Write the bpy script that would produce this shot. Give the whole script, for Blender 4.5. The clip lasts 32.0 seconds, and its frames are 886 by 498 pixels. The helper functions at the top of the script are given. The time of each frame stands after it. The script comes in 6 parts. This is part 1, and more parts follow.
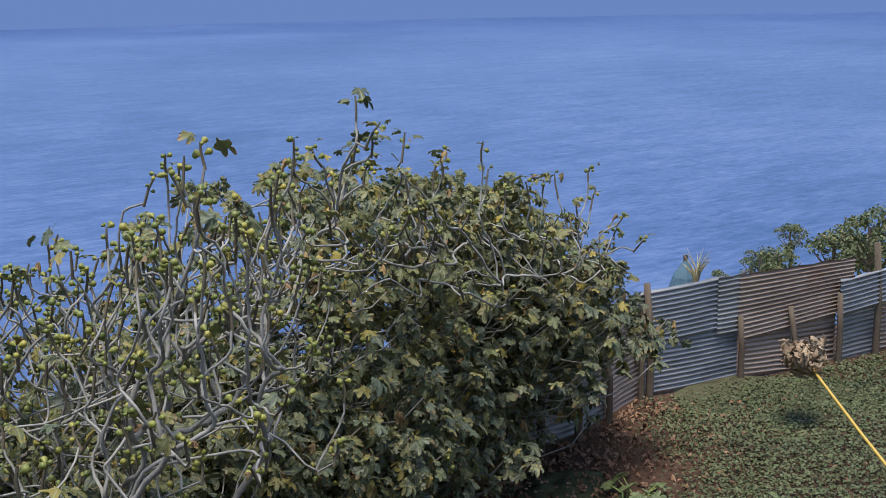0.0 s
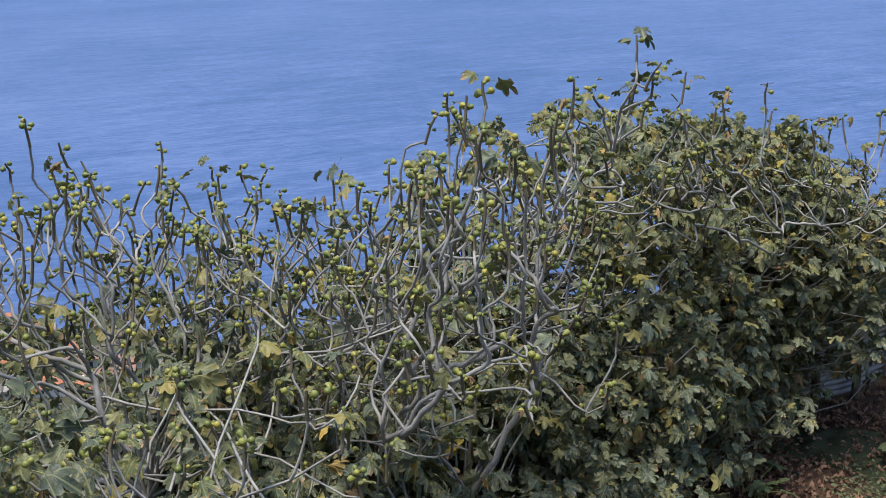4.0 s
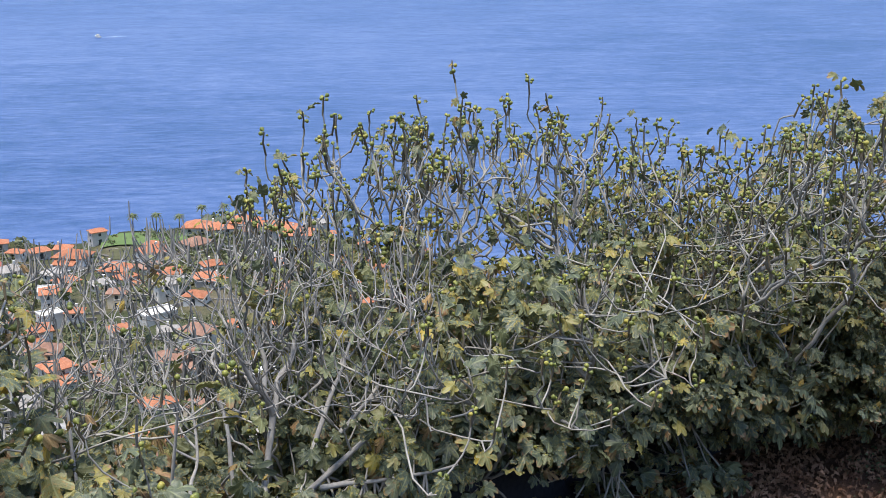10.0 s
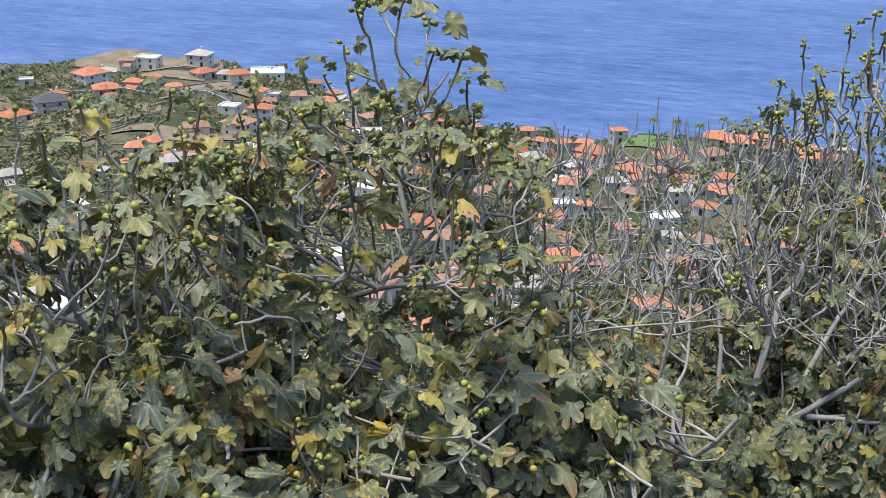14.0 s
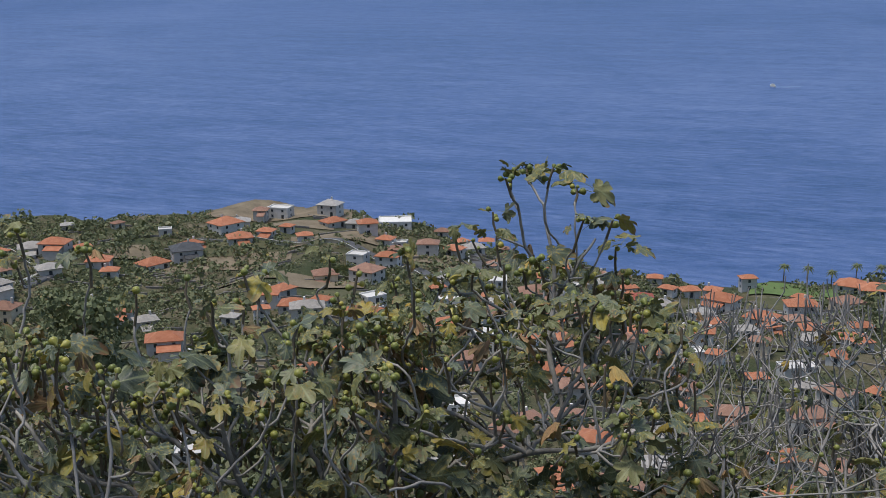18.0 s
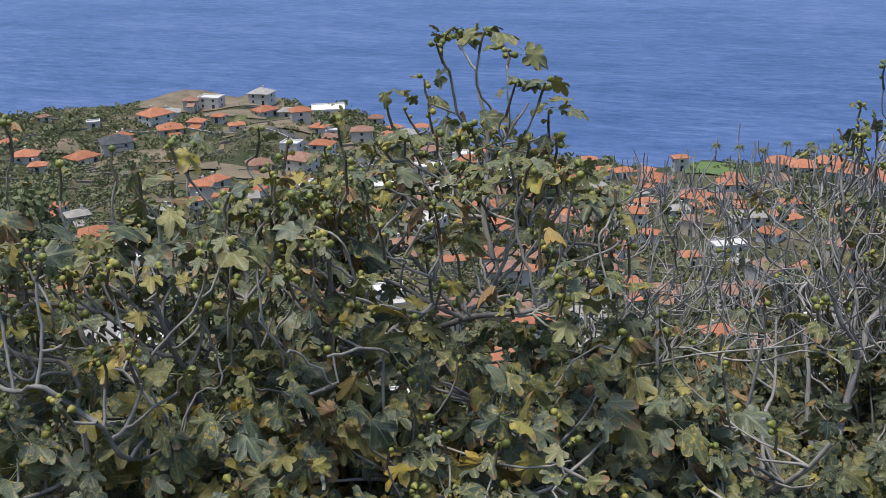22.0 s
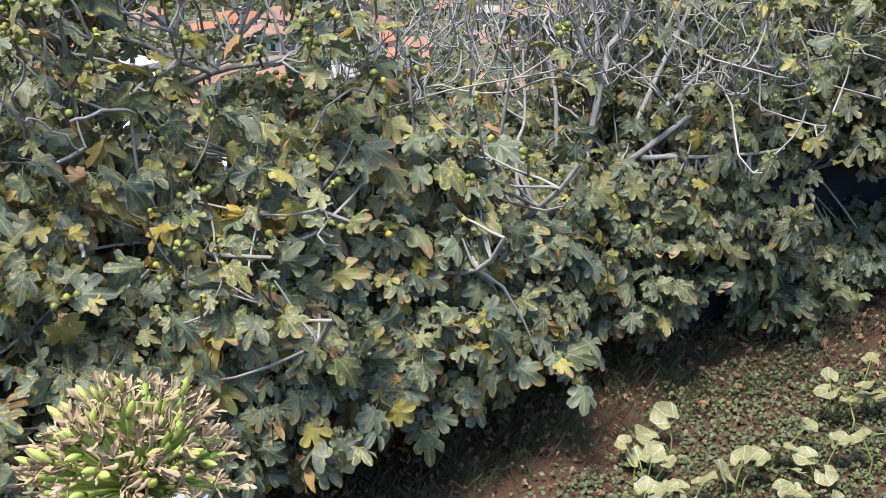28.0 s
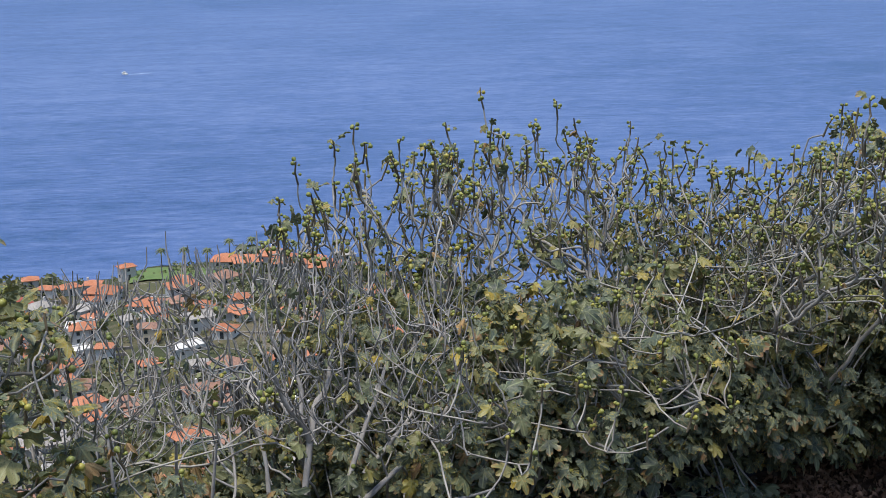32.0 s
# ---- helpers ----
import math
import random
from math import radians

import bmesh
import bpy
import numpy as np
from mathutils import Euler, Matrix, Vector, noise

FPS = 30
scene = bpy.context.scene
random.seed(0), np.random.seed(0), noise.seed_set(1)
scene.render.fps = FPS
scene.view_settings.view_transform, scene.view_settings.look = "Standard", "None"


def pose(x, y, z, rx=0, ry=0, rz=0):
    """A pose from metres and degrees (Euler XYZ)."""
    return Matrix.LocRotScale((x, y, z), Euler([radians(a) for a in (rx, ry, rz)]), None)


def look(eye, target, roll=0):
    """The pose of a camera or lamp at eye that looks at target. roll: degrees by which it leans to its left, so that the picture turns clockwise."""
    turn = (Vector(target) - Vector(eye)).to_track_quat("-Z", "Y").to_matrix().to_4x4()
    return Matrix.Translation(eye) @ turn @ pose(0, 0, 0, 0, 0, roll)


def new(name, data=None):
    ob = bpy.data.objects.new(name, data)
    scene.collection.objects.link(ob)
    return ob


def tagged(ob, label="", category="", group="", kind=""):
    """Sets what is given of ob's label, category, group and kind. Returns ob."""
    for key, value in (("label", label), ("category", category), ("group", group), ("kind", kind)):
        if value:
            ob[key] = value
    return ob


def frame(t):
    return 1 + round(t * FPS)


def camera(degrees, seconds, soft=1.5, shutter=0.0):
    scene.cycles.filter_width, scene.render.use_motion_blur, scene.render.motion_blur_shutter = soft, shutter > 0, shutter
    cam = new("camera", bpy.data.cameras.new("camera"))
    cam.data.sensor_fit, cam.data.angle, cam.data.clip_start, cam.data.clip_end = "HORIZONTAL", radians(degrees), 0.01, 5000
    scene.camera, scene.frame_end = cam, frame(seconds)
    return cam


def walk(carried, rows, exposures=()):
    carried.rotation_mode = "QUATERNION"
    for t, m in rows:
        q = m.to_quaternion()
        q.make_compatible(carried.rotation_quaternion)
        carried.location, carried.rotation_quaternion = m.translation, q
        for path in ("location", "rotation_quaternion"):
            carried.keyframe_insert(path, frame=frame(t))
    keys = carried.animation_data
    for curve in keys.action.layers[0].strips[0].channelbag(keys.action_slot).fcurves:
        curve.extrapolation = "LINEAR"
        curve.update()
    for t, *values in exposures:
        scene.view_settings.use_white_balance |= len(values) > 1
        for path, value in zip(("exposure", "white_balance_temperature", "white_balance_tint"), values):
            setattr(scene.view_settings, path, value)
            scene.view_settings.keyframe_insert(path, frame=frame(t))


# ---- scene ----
# ---- camera and walk ----
EYE_Z = 3.6
# seconds, x, y, height over the eye's usual place, yaw to the left, pitch, roll
PATH = [
    (0, -0.284, 2.483, -0.454, 0.00, -12.37, -1.18),
    (0.5, -0.287, 2.489, -0.464, 0.71, -12.63, -1.19),
    (1, -0.290, 2.497, -0.461, 2.03, -12.77, -1.08),
    (1.5, -0.291, 2.498, -0.462, 3.33, -13.07, -0.81),
    (2, -0.299, 2.509, -0.463, 5.19, -12.91, -1.03),
    (2.5, -0.310, 2.518, -0.465, 6.79, -13.35, -1.35),
    (3, -0.317, 2.511, -0.457, 8.14, -13.99, -1.58),
    (3.5, -0.324, 2.521, -0.457, 10.48, -14.14, -2.06),
    (4, -0.334, 2.504, -0.454, 12.81, -14.80, -2.37),
    (4.5, -0.336, 2.492, -0.458, 14.64, -14.97, -2.40),
    (6.5, -0.027, 0.283, -0.032, 14.42, -14.54, 1.12),
    (7, 0.041, 0.106, 0.003, 15.80, -14.80, 0.95),
    (7.5, 0.053, 0.086, 0.012, 17.48, -15.05, 0.83),
    (8, 0.051, 0.079, 0.011, 19.52, -15.17, 0.72),
    (8.5, 0.043, 0.076, 0.014, 20.68, -15.62, 0.90),
    (9, 0.021, 0.069, 0.009, 23.04, -16.05, 0.78),
    (9.5, 0.018, 0.066, 0.009, 25.66, -16.54, 0.60),
    (10, 0.018, 0.067, 0.006, 27.88, -16.83, 0.39),
    (10.5, 0.009, 0.080, -0.005, 30.83, -17.08, 0.22),
    (11, 0.000, 0.093, -0.012, 35.24, -17.61, -0.04),
    (11.5, -0.004, 0.089, -0.017, 39.07, -18.39, -0.06),
    (12, -0.009, 0.087, -0.025, 41.17, -19.35, 0.36),
    (12.5, -0.008, 0.081, -0.018, 44.21, -19.97, 0.25),
    (13, -0.007, 0.073, -0.021, 46.65, -20.27, 0.63),
    (13.5, -0.004, 0.065, -0.020, 49.44, -20.96, 0.92),
    (14, -0.005, 0.059, -0.020, 52.82, -21.35, 0.85),
    (14.5, -0.004, 0.055, -0.017, 55.81, -22.26, 0.57),
    (16.5, -0.023, -0.049, 0.045, 58.94, -19.30, -0.82),
    (17, -0.023, -0.048, 0.062, 58.95, -16.18, -0.81),
    (17.5, -0.022, -0.049, 0.068, 59.09, -15.00, -0.83),
    (18, -0.020, -0.050, 0.070, 58.99, -14.41, -0.85),
    (18.5, -0.020, -0.052, 0.067, 59.16, -13.57, -1.02),
    (19, -0.024, -0.046, 0.064, 59.29, -13.77, -1.11),
    (19.5, -0.019, -0.044, 0.063, 58.99, -13.85, -1.25),
    (20, -0.022, -0.038, 0.060, 58.70, -13.89, -1.29),
    (20.5, -0.024, -0.035, 0.054, 58.07, -13.39, -1.40),
    (21, -0.028, -0.030, 0.045, 57.43, -14.01, -1.47),
    (21.5, -0.036, -0.026, 0.017, 57.06, -15.57, -1.67),
    (22, -0.032, -0.033, -0.016, 55.94, -19.82, -1.39),
    (22.5, -0.028, -0.038, -0.044, 55.86, -25.37, -1.56),
    (23, -0.034, -0.045, -0.087, 57.16, -28.11, -2.39),
    (23.5, -0.044, -0.040, -0.114, 57.21, -30.45, -2.34),
    (24, -0.062, -0.037, -0.133, 56.56, -30.98, -1.98),
    (24.5, -0.073, -0.023, -0.159, 56.39, -32.98, -1.68),
    (26.5, -0.042, -0.050, -0.138, 56.65, -37.26, -2.04),
    (27, -0.025, -0.042, -0.130, 52.19, -37.88, -1.04),
    (27.5, -0.016, -0.031, -0.101, 47.68, -35.29, -1.72),
    (28, -0.009, -0.021, -0.079, 43.90, -31.28, -1.29),
    (28.5, 0.005, -0.005, -0.060, 39.89, -27.62, -1.31),
    (29, 0.014, 0.011, -0.046, 36.94, -26.55, -1.37),
    (29.5, 0.018, 0.022, -0.045, 34.65, -23.55, -1.45),
    (30, 0.022, 0.016, -0.037, 31.94, -21.36, -0.99),
    (30.5, 0.027, 0.015, -0.021, 29.20, -19.94, -0.82),
    (31, 0.025, 0.020, -0.008, 27.84, -18.21, -0.96),
    (31.5, 0.020, 0.019, -0.005, 27.07, -16.59, -0.71),
    (32, 0.013, 0.019, -0.003, 29.19, -15.43, -0.99),
]

cam = camera(40.1, 32.0, soft=0.75)
rows = []
for t, x, y, z, yaw, pitch, roll in PATH:
    ya, pi_ = radians(yaw), radians(pitch)
    eye = Vector((x, y, EYE_Z + z))
    ahead = Vector((-math.sin(ya) * math.cos(pi_), math.cos(ya) * math.cos(pi_), math.sin(pi_)))
    rows.append((t, look(eye, eye + 2 * ahead, roll)))
walk(cam, rows, exposures=[(0, 0.64), (4, 0.76), (9, 0.95), (14, 0.98), (16.5, 0.5), (17.5, 0.1), (21, 0.05), (22, 0.45), (23, 1.38), (24.5, 1.38), (26.5, 0.75), (27.3, 0.88), (28.2, 1.42), (29, 1.4), (30, 1.14), (31, 0.88), (32, 0.62)])

# ---- world and sun ----
SUN_EL, SUN_AZ = 77.0, 165.0   # degrees up; degrees left of +y
world = bpy.data.worlds.new("sky")
scene.world = world
world.use_nodes = True
wn = world.node_tree.nodes
sky = wn.new("ShaderNodeTexSky")
sky.sky_type = "NISHITA"
sky.sun_disc = False
sky.sun_elevation = radians(SUN_EL)
sky.sun_rotation = radians(-SUN_AZ)
sky.air_density, sky.dust_density, sky.ozone_density = 1.0, 1.0, 1.5
wn["Background"].inputs["Strength"].default_value = 0.15
world.node_tree.links.new(sky.outputs[0], wn["Background"].inputs["Color"])
sun = new("sun", bpy.data.lights.new("sun", "SUN"))
sun.data.energy, sun.data.angle, sun.data.color = 3.1, radians(18), (1.0, 0.94, 0.83)
sa, se = radians(SUN_AZ), radians(SUN_EL)
sun_way = Vector((-math.sin(sa) * math.cos(se), math.cos(sa) * math.cos(se), math.sin(se)))
sun.matrix_world = look(sun_way * 50, (0, 0, 0))

# ---- materials ----
class Nodes:
    """A small builder for node materials."""
    def __init__(self, name):
        self.mat = bpy.data.materials.new(name)
        self.mat.use_nodes = True
        self.tree = self.mat.node_tree
        self.bsdf = self.tree.nodes["Principled BSDF"]

    def add(self, kind, **values):
        node = self.tree.nodes.new(kind)
        for key, value in values.items():
            node.inputs[key].default_value = value
        return node

    def link(self, a, b):
        self.tree.links.new(a, b)

    def coords(self, scale=(1, 1, 1), space="Object"):
        tc, mp = self.add("ShaderNodeTexCoord"), self.add("ShaderNodeMapping")
        mp.inputs["Scale"].default_value = scale
        self.link(tc.outputs[space], mp.inputs["Vector"])
        return mp.outputs[0]

    def noise(self, vec, scale, detail=4.0, rough=0.55):
        n = self.add("ShaderNodeTexNoise", Scale=scale, Detail=detail, Roughness=rough)
        if vec is not None:
            self.link(vec, n.inputs["Vector"])
        return n.outputs["Fac"]

    def ramp(self, fac, stops):
        r = self.add("ShaderNodeValToRGB")
        els = r.color_ramp.elements
        while len(els) < len(stops):
            els.new(0.5)
        for e, (p, c) in zip(els, stops):
            e.position, e.color = p, (*c, 1)
        self.link(fac, r.inputs[0])
        return r.outputs[0]

    def mix(self, fac, a, b, mode="MIX"):
        m = self.add("ShaderNodeMix")
        m.data_type, m.blend_type = "RGBA", mode
        for val, sock in ((fac, m.inputs[0]), (a, m.inputs[6]), (b, m.inputs[7])):
            if isinstance(val, (int, float)):
                sock.default_value = val
            elif isinstance(val, tuple):
                sock.default_value = (*val, 1)
            else:
                self.link(val, sock)
        return m.outputs[2]

    def math(self, op, a, b=0.0):
        m = self.add("ShaderNodeMath")
        m.operation = op
        for val, sock in ((a, m.inputs[0]), (b, m.inputs[1])):
            if isinstance(val, (int, float)):
                sock.default_value = val
            else:
                self.link(val, sock)
        return m.outputs[0]

    def bump(self, height, strength=0.3, distance=0.02):
        b = self.add("ShaderNodeBump", Strength=strength, Distance=distance)
        self.link(height, b.inputs["Height"])
        self.link(b.outputs[0], self.bsdf.inputs["Normal"])

    def done(self, colour=None, rough=0.6, metal=0.0, spec=0.5, **more):
        if isinstance(colour, tuple):
            self.bsdf.inputs["Base Color"].default_value = (*colour, 1)
        elif colour is not None:
            self.link(colour, self.bsdf.inputs["Base Color"])
        if isinstance(rough, (int, float)):
            self.bsdf.inputs["Roughness"].default_value = rough
        else:
            self.link(rough, self.bsdf.inputs["Roughness"])
        self.bsdf.inputs["Metallic"].default_value = metal
        self.bsdf.inputs["Specular IOR Level"].default_value = spec
        return self.mat


def rand_of(n, single):
    """A random value for each piece: by object for single pieces, by island for joined ones."""
    if single:
        return n.add("ShaderNodeObjectInfo").outputs["Random"]
    return n.add("ShaderNodeNewGeometry").outputs["Random Per Island"]


def leaf_material(name, stops, single, vein=(0.27, 0.30, 0.16), wear=0.7, rough=0.5):
    n = Nodes(name)
    r = rand_of(n, single)
    col = n.ramp(r, stops)
    uv = n.add("ShaderNodeTexCoord").outputs["UV"]
    add = n.add("ShaderNodeVectorMath")
    add.operation = "ADD"
    comb = n.add("ShaderNodeCombineXYZ")
    n.link(n.math("MULTIPLY", r, 37.0), comb.inputs[0])
    n.link(n.math("MULTIPLY", r, 91.0), comb.inputs[1])
    n.link(uv, add.inputs[0])
    n.link(comb.outputs[0], add.inputs[1])
    spots = n.noise(add.outputs[0], 6.5, 6.0, 0.7)
    blotch = n.ramp(spots, [(0.0, (0, 0, 0)), (0.53, (0, 0, 0)), (0.58, (1, 1, 1)), (1.0, (1, 1, 1))])
    tone = n.noise(add.outputs[0], 2.2, 3.0)
    col = n.mix(n.ramp(tone, [(0.38, (0, 0, 0)), (0.62, (0.8, 0.8, 0.8))]), col, n.mix(0.55, col, (0.15, 0.165, 0.07)))
    mottle = n.noise(add.outputs[0], 19.0, 5.0, 0.75)
    col = n.mix(n.ramp(mottle, [(0.50, (0, 0, 0)), (0.62, (0.7, 0.7, 0.7))]), col, n.mix(0.35, col, (0.20, 0.22, 0.14)))
    col = n.mix(n.ramp(mottle, [(0.36, (0.75, 0.75, 0.75)), (0.47, (0, 0, 0))]), col, (0.022, 0.034, 0.024))
    brown = n.ramp(r, [(0.0, (0.36, 0.29, 0.06)), (0.5, (0.44, 0.31, 0.04)), (0.8, (0.20, 0.11, 0.05)), (1.0, (0.26, 0.23, 0.14))])
    keep = n.ramp(n.math("FRACT", n.math("MULTIPLY", r, 13.7)), [(0.0, (0, 0, 0)), (1 - wear, (0.1, 0.1, 0.1)), (1.0, (1, 1, 1))])
    col = n.mix(n.math("MULTIPLY", n.math("MULTIPLY", blotch, keep), 0.85), col, brown)
    sep0 = n.add("ShaderNodeSeparateXYZ")
    n.link(uv, sep0.inputs[0])
    far = n.math("SQRT", n.math("ADD", n.math("POWER", n.math("ABSOLUTE", n.math("SUBTRACT", sep0.outputs[0], 0.5)), 2.0), n.math("POWER", n.math("ABSOLUTE", n.math("SUBTRACT", sep0.outputs[1], 0.31)), 2.0)))
    rim = n.ramp(n.math("ADD", far, n.math("MULTIPLY", spots, 0.55)), [(0.76, (0, 0, 0)), (0.84, (1, 1, 1))])
    some = n.ramp(n.math("FRACT", n.math("MULTIPLY", r, 29.3)), [(0.0, (0, 0, 0)), (1 - wear * 0.42, (0, 0, 0)), (1 - wear * 0.38, (0.9, 0.9, 0.9))])
    col = n.mix(n.math("MULTIPLY", rim, some), col, n.ramp(n.math("FRACT", n.math("MULTIPLY", r, 51.7)), [(0.0, (0.26, 0.19, 0.06)), (0.5, (0.20, 0.105, 0.05)), (1.0, (0.28, 0.17, 0.10))]))
    # pale main veins that leave the stalk like fingers
    sep = n.add("ShaderNodeSeparateXYZ")
    n.link(uv, sep.inputs[0])
    ang = n.math("ARCTAN2", n.math("SUBTRACT", sep.outputs[0], 0.5), n.math("ADD", sep.outputs[1], 0.02))
    stripe = n.math("ABSOLUTE", n.math("SINE", n.math("MULTIPLY", ang, 4.2)))
    veinmask = n.ramp(stripe, [(0.0, (1, 1, 1)), (0.12, (0.7, 0.7, 0.7)), (0.24, (0, 0, 0)), (1.0, (0, 0, 0))])
    side = n.math("ADD", n.math("MULTIPLY", sep.outputs[1], 27.0), n.math("MULTIPLY", n.math("ABSOLUTE", n.math("SUBTRACT", sep.outputs[0], 0.5)), -21.0))
    rib = n.ramp(n.math("ABSOLUTE", n.math("SINE", side)), [(0.0, (0.30, 0.30, 0.30)), (0.22, (0, 0, 0)), (1.0, (0, 0, 0))])
    col = n.mix(rib, col, vein)
    col = n.mix(n.math("MULTIPLY", veinmask, 0.55), col, vein)
    n.bump(n.math("ADD", n.math("MULTIPLY", spots, 0.5), n.math("MULTIPLY", stripe, 0.8)), 0.45, 0.004)
    m = n.done(col, rough=rough, spec=0.35)
    # leaves let some light through
    out = n.tree.nodes["Material Output"]
    tr = n.add("ShaderNodeBsdfTranslucent")
    n.link(n.mix(0.25, col, (0.20, 0.27, 0.05)), tr.inputs["Color"])
    ms = n.add("ShaderNodeMixShader")
    ms.inputs[0].default_value = 0.14
    n.link(n.bsdf.outputs[0], ms.inputs[1])
    n.link(tr.outputs[0], ms.inputs[2])
    n.link(ms.outputs[0], out.inputs["Surface"])
    return m


GREEN = [(0.0, (0.021, 0.032, 0.030)), (0.35, (0.039, 0.057, 0.050)), (0.75, (0.066, 0.087, 0.068)),
         (0.90, (0.118, 0.130, 0.071)), (0.97, (0.205, 0.170, 0.050)), (1.0, (0.280, 0.230, 0.040))]
OLIVE = [(0.0, (0.031, 0.046, 0.041)), (0.35, (0.064, 0.088, 0.075)), (0.75, (0.105, 0.130, 0.101)),
         (0.87, (0.182, 0.188, 0.096)), (0.95, (0.300, 0.250, 0.045)), (1.0, (0.360, 0.280, 0.035))]
M_LEAF = leaf_material("fig_leaf_green", GREEN, False)
M_LEAF1 = leaf_material("fig_leaf_green_single", GREEN, True)
M_LEAFO = leaf_material("fig_leaf_olive", OLIVE, False, wear=0.85)
GOLD = [(0.0, (0.065, 0.078, 0.034)), (0.5, (0.105, 0.112, 0.045)), (0.78, (0.155, 0.145, 0.048)), (0.92, (0.27, 0.205, 0.035)), (1.0, (0.40, 0.28, 0.025))]
DRY = [(0.0, (0.13, 0.062, 0.032)), (0.35, (0.27, 0.135, 0.070)), (0.70, (0.38, 0.215, 0.12)), (0.9, (0.42, 0.27, 0.05)), (1.0, (0.46, 0.31, 0.03))]
M_LEAFG, M_LEAFG1 = leaf_material("fig_leaf_gold", GOLD, False, wear=0.8), leaf_material("fig_leaf_gold_single", GOLD, True, wear=0.8)
M_LEAFD, M_LEAFD1 = leaf_material("fig_leaf_dry", DRY, False, (0.40, 0.30, 0.14), 0.5, 0.7), leaf_material("fig_leaf_dry_single", DRY, True, (0.40, 0.30, 0.14), 0.5, 0.7)
M_LEAFO1 = leaf_material("fig_leaf_olive_single", OLIVE, True, wear=0.85)


def simple(name, a, b, scale, rough=0.7, spec=0.4, bump=0.3, bdist=0.01, metal=0.0, island=False, single=False, stretch=(1, 1, 1), mid=0.5):
    n = Nodes(name)
    co = n.coords(stretch)
    f = n.noise(co, scale)
    g = n.noise(co, scale * 7, 3.0)
    fac = n.math("ADD", n.math("MULTIPLY", f, 0.7), n.math("MULTIPLY", g, 0.3))
    col = n.ramp(fac, [(mid - 0.18, a), (mid + 0.18, b)])
    if island or single:
        r = rand_of(n, single)
        col = n.mix(1.0, col, n.ramp(r, [(0.0, (0.72, 0.72, 0.72)), (1.0, (1.0, 1.0, 1.0))]), "MULTIPLY")
    n.bump(fac, bump, bdist)
    return n.done(col, rough, metal, spec)


M_BARK = simple("fig_bark", (0.15, 0.143, 0.132), (0.31, 0.298, 0.28), 14, 0.8, 0.3, 0.5, 0.01)
M_TWIG = simple("fig_twig", (0.19, 0.18, 0.168), (0.36, 0.348, 0.325), 9, 0.8, 0.3, 0.4, 0.006)
M_PALE = simple("bare_twig", (0.20, 0.19, 0.183), (0.37, 0.355, 0.34), 9, 0.8, 0.3, 0.4, 0.006)

M_TIP = simple("young_shoot_bark", (0.075, 0.062, 0.045), (0.17, 0.145, 0.10), 12, 0.75, 0.3, 0.3, 0.004)


def fig_material(name, single):
    n = Nodes(name)
    r = rand_of(n, single)
    f = n.noise(n.coords(), 60, 3)
    col = n.ramp(r, [(0.0, (0.095, 0.125, 0.022)), (0.5, (0.165, 0.185, 0.034)), (0.85, (0.25, 0.245, 0.04)), (1.0, (0.36, 0.30, 0.05))])
    col = n.mix(n.math("MULTIPLY", f, 0.35), col, (0.20, 0.215, 0.10))
    n.bump(f, 0.15, 0.004)
    return n.done(col, 0.45, 0, 0.4)


M_FIG, M_FIG1 = fig_material("green_fig", False), fig_material("green_fig_single", True)

# ---- small geometry tools ----
RNG = np.random.default_rng(7)


def mesh_from(name, verts, faces, material, uv=None, smooth=False):
    """A mesh from arrays; faces is an (n, k) array or a list of tuples."""
    me = bpy.data.meshes.new(name)
    verts = np.asarray(verts, np.float32)
    if isinstance(faces, np.ndarray):
        nf, k = faces.shape
        me.vertices.add(len(verts))
        me.vertices.foreach_set("co", verts.ravel())
        me.loops.add(nf * k)
        me.loops.foreach_set("vertex_index", faces.astype(np.int32).ravel())
        me.polygons.add(nf)
        me.polygons.foreach_set("loop_start", np.arange(0, nf * k, k, dtype=np.int32))
        me.polygons.foreach_set("loop_total", np.full(nf, k, np.int32))
        if uv is not None:
            layer = me.uv_layers.new(name="UVMap")
            layer.data.foreach_set("uv", np.asarray(uv, np.float32)[faces.ravel()].ravel())
        if smooth:
            me.polygons.foreach_set("use_smooth", np.ones(nf, bool))
        me.update(calc_edges=True)
        me.validate()
    else:
        me.from_pydata([tuple(v) for v in verts], [], faces)
        if smooth:
            for p in me.polygons:
                p.use_smooth = True
    if material:
        me.materials.append(material)
    return me


def thing(name, x=0, y=0, z=0, label="", category="", group="", kind="", rz=0.0):
    ob = new(name)
    ob.empty_display_size = 0.1
    ob.matrix_world = pose(x, y, z, 0, 0, rz)
    return tagged(ob, label, category, group, kind)


def place(name, me, parent=None, label="", kind="", m=None):
    """An object on mesh data me, given in the world's frame (or at m), kept in place under its parent."""
    ob = new(name, me)
    if parent is not None:
        ob.parent = parent
        ob.matrix_parent_inverse = PARENT_INV[parent.name]
    if m is not None:
        ob.matrix_basis = m
    return tagged(ob, label, kind=kind)


class _Inv(dict):
    def __missing__(self, key):
        ob = bpy.data.objects[key]
        m = ob.matrix_basis.copy()
        up = ob.parent
        while up:
            m = up.matrix_basis @ ob.matrix_parent_inverse @ m
            up = up.parent
        self[key] = m.inverted()
        return self[key]


PARENT_INV = _Inv()


def part(name, bm, material, parent, label="", kind=""):
    me = bpy.data.meshes.new(name)
    bm.to_mesh(me)
    bm.free()
    me.materials.append(material)
    return place(name, me, parent, label, kind)


